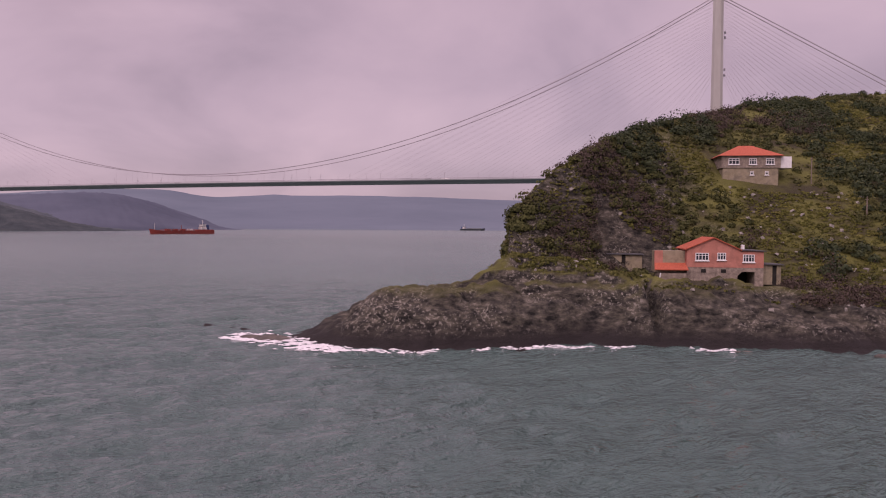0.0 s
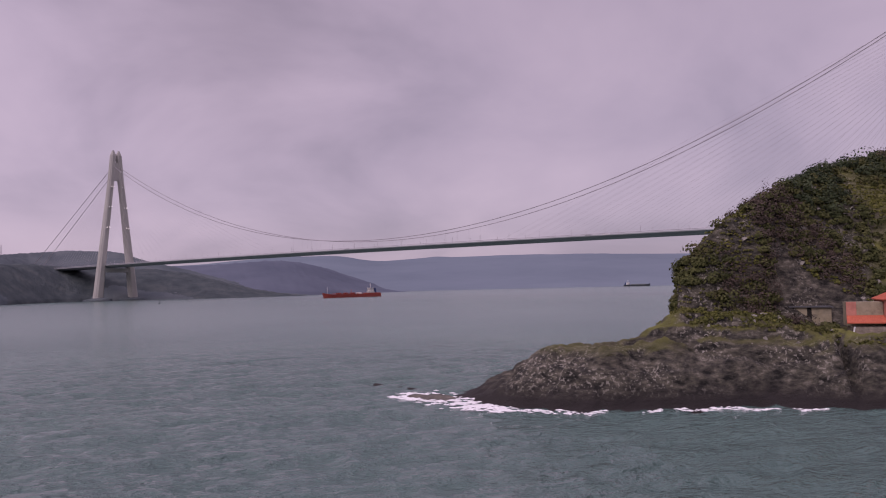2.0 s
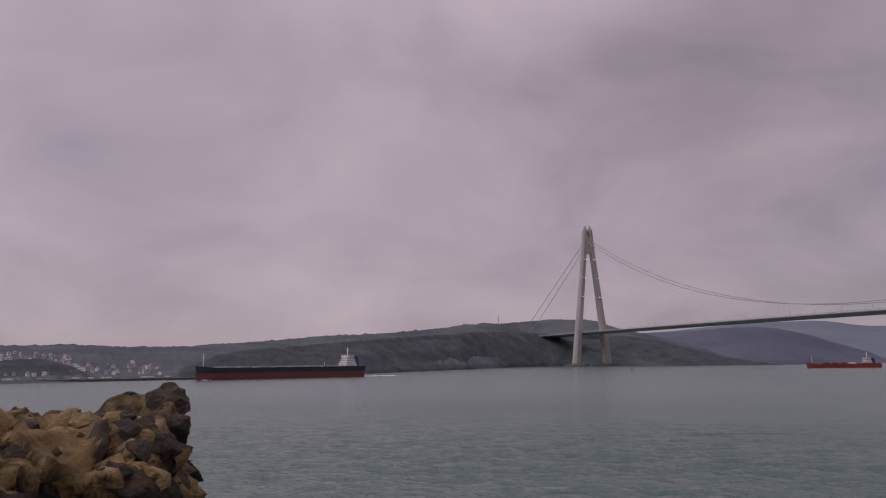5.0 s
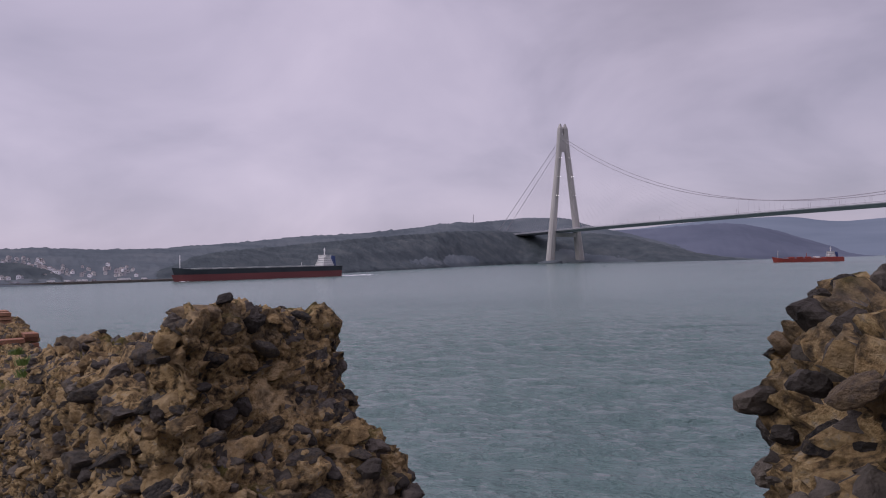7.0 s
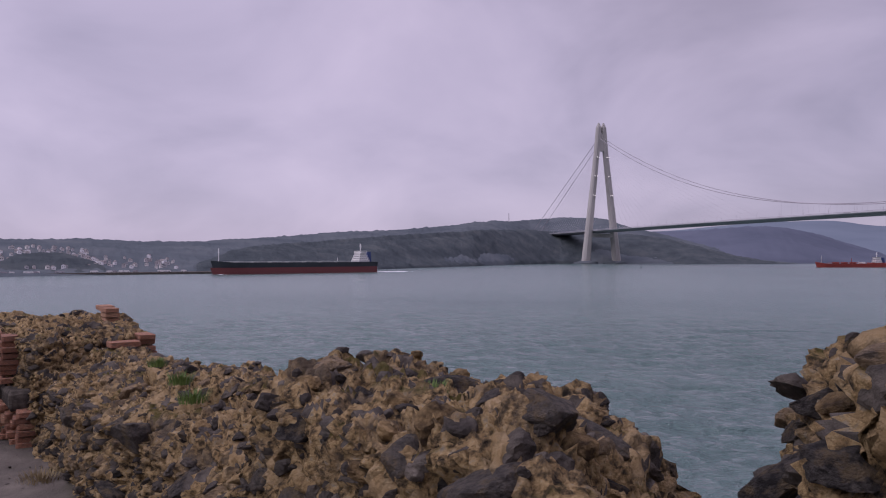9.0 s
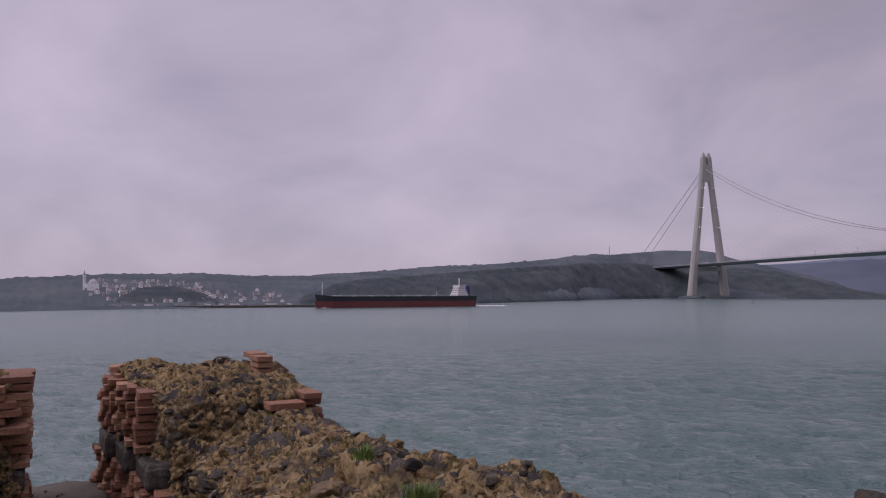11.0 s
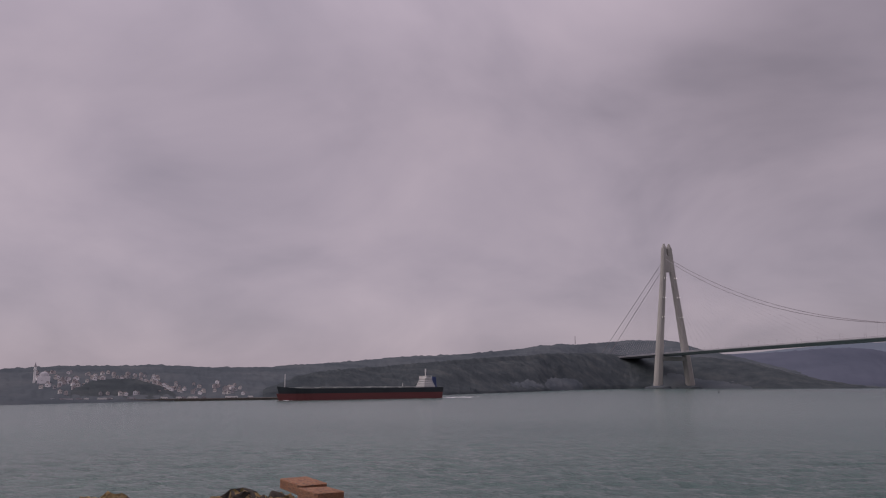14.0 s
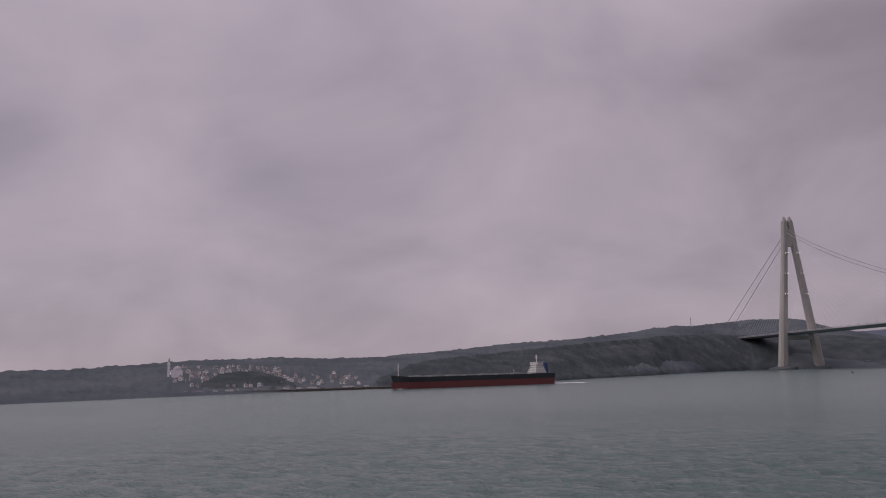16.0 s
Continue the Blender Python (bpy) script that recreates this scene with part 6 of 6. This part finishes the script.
def brick_face(core, s0, n0, along, length, z0, z1, depth=0.22, seed=1, ragged=0.0, slant=0.0):
    """Courses of thin old bricks from (s0, n0) along 's' or 'n'."""
    rnd = random.Random(seed)
    z = z0
    while z < z1:
        a = rnd.uniform(-0.05, 0.0)
        stop = length - ragged * rnd.random()
        while a < stop - 0.1:
            ln = rnd.uniform(0.16, 0.31)
            th = rnd.uniform(0.041, 0.048)
            if rnd.random() < 0.95:
                mid = a + ln / 2
                push = rnd.uniform(-0.014, 0.014)
                s, n = (s0 + mid, n0 + slant * mid + push) if along == "s" else (s0 + push, n0 + mid)
                p = WS * s + WN * n + Vector((0, 0, GROUND + z + th / 2 + rnd.uniform(-0.006, 0.006)))
                ob = new("brick", rnd.choice(BRICKS))
                yaw = math.atan2(WS.y, WS.x) + math.atan(slant) if along == "s" else math.atan2(WN.y, WN.x)
                ob.matrix_world = Matrix.LocRotScale(p, Euler((rnd.uniform(-0.03, 0.03), rnd.uniform(-0.015, 0.015), yaw + rnd.uniform(-0.04, 0.04))), (ln, depth, th))
                ob.parent = core
            a += ln + rnd.uniform(0.004, 0.014)
        z += 0.050


core3 = CORES["wall_3"][0]
brick_face(core3, 8.44, 0.76, "n", 1.12, 0.02, 0.26, seed=1)
brick_face(core3, 8.44, 0.76, "n", 1.12, 0.46, 0.86, seed=2)
brick_face(core3, 6.62, 0.95, "s", 1.86, 0.00, 0.26, seed=8, slant=-0.125)
brick_face(core3, 7.15, 0.90, "s", 1.32, 0.46, 0.84, seed=3, slant=-0.125)
brick_face(core3, 8.00, 0.84, "s", 0.36, 0.84, 0.90, seed=9, slant=-0.125)
brick_face(core3, 6.68, 1.83, "s", 0.22, 0.40, 0.82, depth=0.14, seed=4, ragged=0.15)
brick_face(core3, 7.40, 1.70, "s", 0.34, 0.90, 1.02, depth=0.13, seed=5, ragged=0.1)
brick_face(core3, 6.62, 1.52, "n", 0.26, 0.45, 0.78, depth=0.14, seed=6)
brick_face(CORES["wall_1"][0], -2.0, 1.35, "n", 0.36, 1.10, 1.28, seed=7)

# gate pier of brick with a stone course
core5, W5, nn5 = wall_core("wall_5", [(7.35, -0.1), (7.36, 0.5), (7.40, 0.9), (7.6, 0.98), (8.0, 0.96), (8.1, 0.5), (8.12, -0.1)], -0.80, 0.02, "broken brick gate pier with a dark stone course", 300)
brick_face(core5, 7.42, 0.06, "s", 0.66, 0.02, 0.20, seed=11)
brick_face(core5, 7.42, 0.06, "s", 0.66, 0.38, 0.96, seed=12)
brick_face(core5, 7.36, -0.72, "n", 0.74, 0.02, 0.20, seed=13)
brick_face(core5, 7.36, -0.72, "n", 0.74, 0.38, 0.96, seed=14)


def block_stone(core, s, n, z, size, yaw_n=False):
    bm = bmesh.new()
    box(bm, -size[0] / 2, size[0] / 2, -size[1] / 2, size[1] / 2, -size[2] / 2, size[2] / 2, 0.025)
    bmesh.ops.subdivide_edges(bm, edges=bm.edges, cuts=2, use_grid_fill=True)
    for v in bm.verts:
        v.co += Vector((noise.noise(v.co * 9), noise.noise(v.co * 9 + Vector((3, 1, 0))), noise.noise(v.co * 9 + Vector((0, 7, 2))))) * 0.02
    p = WS * s + WN * n
    ob = part("block", bm, M_basalt_small, core, "dark squared stone block")
    d = WN if yaw_n else WS
    ob.matrix_world = Matrix.Translation((p.x, p.y, GROUND + z)) @ pose(0, 0, 0, 0, 0, math.degrees(math.atan2(d.y, d.x)))


block_stone(core3, 8.43, 1.04, 0.36, (0.52, 0.16, 0.17), True)
block_stone(core3, 8.43, 1.58, 0.36, (0.46, 0.16, 0.17), True)
block_stone(core3, 8.16, 0.75, 0.36, (0.56, 0.20, 0.18))
block_stone(core3, 7.60, 0.82, 0.36, (0.50, 0.20, 0.17))
block_stone(core3, 7.05, 0.89, 0.35, (0.54, 0.20, 0.16))
block_stone(core5, 7.74, 0.05, 0.29, (0.70, 0.18, 0.16))
block_stone(core5, 7.36, -0.38, 0.29, (0.74, 0.16, 0.16), True)

# boulders lying on the broken block
for s, n, z, r0 in ((8.22, 1.02, 0.86, 0.11), (7.35, 1.25, 0.86, 0.13), (7.0, 1.45, 0.84, 0.13), (7.8, 1.55, 0.88, 0.10), (7.7, 1.0, 0.84, 0.10), (7.2, 1.72, 0.86, 0.09), (2.78, 1.70, 1.08, 0.06)):
    ob = new("stone", STONE_SETS[0][int(r0 * 100) % 9])
    p = WS * s + WN * n
    ob.matrix_world = Matrix.LocRotScale(Vector((p.x, p.y, GROUND + z)), Euler((0.2, 0.1, s * 3)), (r0 * 1.4, r0, r0 * 0.75))
    ob.parent = core3 if s > 6 else CORES["wall_6"][0]


# ---- tufts of grass and moss on the wall and along its foot ----
def tuft(name, s, n, z, count, height, spread, mat, label, seed):
    rg = random.Random(seed)
    V, F = [], []
    for _ in range(count):
        a, d = rg.uniform(0, 6.28), spread * rg.random() ** 0.7
        x, y = math.cos(a) * d, math.sin(a) * d
        hgt = height * rg.uniform(0.5, 1.15)
        lean = Vector((math.cos(a), math.sin(a), 0)) * hgt * rg.uniform(0.1, 0.7)
        w = Vector((-math.sin(a), math.cos(a), 0)) * rg.uniform(0.0015, 0.004)
        b = len(V)
        o = Vector((x, y, -0.02))
        for k, f in ((0, 1.0), (0.55, 0.8), (1.0, 0.1)):
            c = o + lean * k * k + Vector((0, 0, hgt * k))
            V += [c - w * f, c + w * f]
        F += [(b, b + 1, b + 3, b + 2), (b + 2, b + 3, b + 5, b + 4)]
    ob = mesh_part(name, V, F, mat)
    p = WS * s + WN * n
    ob.matrix_world = Matrix.Translation((p.x, p.y, GROUND + z))
    tagged(ob, label, "grass", "tufts on the ruin")


k = 0
for s, n, z, hgt, spr in ((3.75, 1.25, 0.80, 0.06, 0.08), (4.1, 1.30, 0.84, 0.06, 0.07), (2.0, 1.45, 1.07, 0.05, 0.09), (4.7, 1.35, 0.86, 0.05, 0.06), (1.5, 1.15, 0.75, 0.08, 0.07)):
    k += 1
    tuft("green_tuft", s, n, z, 160, hgt, spr, M_grass, "small fresh green tuft growing in the mortar", k)
for s, n, z, hgt, spr in ((3.05, 0.86, 0.0, 0.26, 0.13), (0.55, 0.84, 0.0, 0.24, 0.16), (1.2, 0.82, 0.0, 0.22, 0.14), (4.4, 0.86, 0.0, 0.12, 0.12), (7.55, -0.1, 0.0, 0.12, 0.1), (2.2, 0.84, 0.0, 0.18, 0.15), (5.6, 0.84, 0.0, 0.09, 0.14)):
    k += 1
    tuft("dry_tuft", s, n, z, 260, hgt, spr, M_straw, "dry straw-coloured grass tuft at the wall foot", k)
# loose pebbles on the earth
rnd = random.Random(77)
hv, hf = [], []
for _ in range(700):
    s, n = rnd.uniform(0.5, 8.3), rnd.uniform(-0.6, 0.95)
    p = WS * s + WN * n + Vector((0, 0, GROUND + 0.004))
    m = Matrix.LocRotScale(p, Euler((rnd.random(), rnd.random(), rnd.random() * 6)), Vector((1, 0.8, 0.6)) * rnd.uniform(0.006, 0.02))
    b = len(hv)
    hv += [tuple(m @ v.co) for v in PEBBLE.vertices]
    hf += [[b + i for i in f.vertices] for f in PEBBLE.polygons]
tagged(mesh_part("gravel", hv, hf, M_basalt_small), "loose grit scattered on the trodden earth", "gravel", kind="stuff")
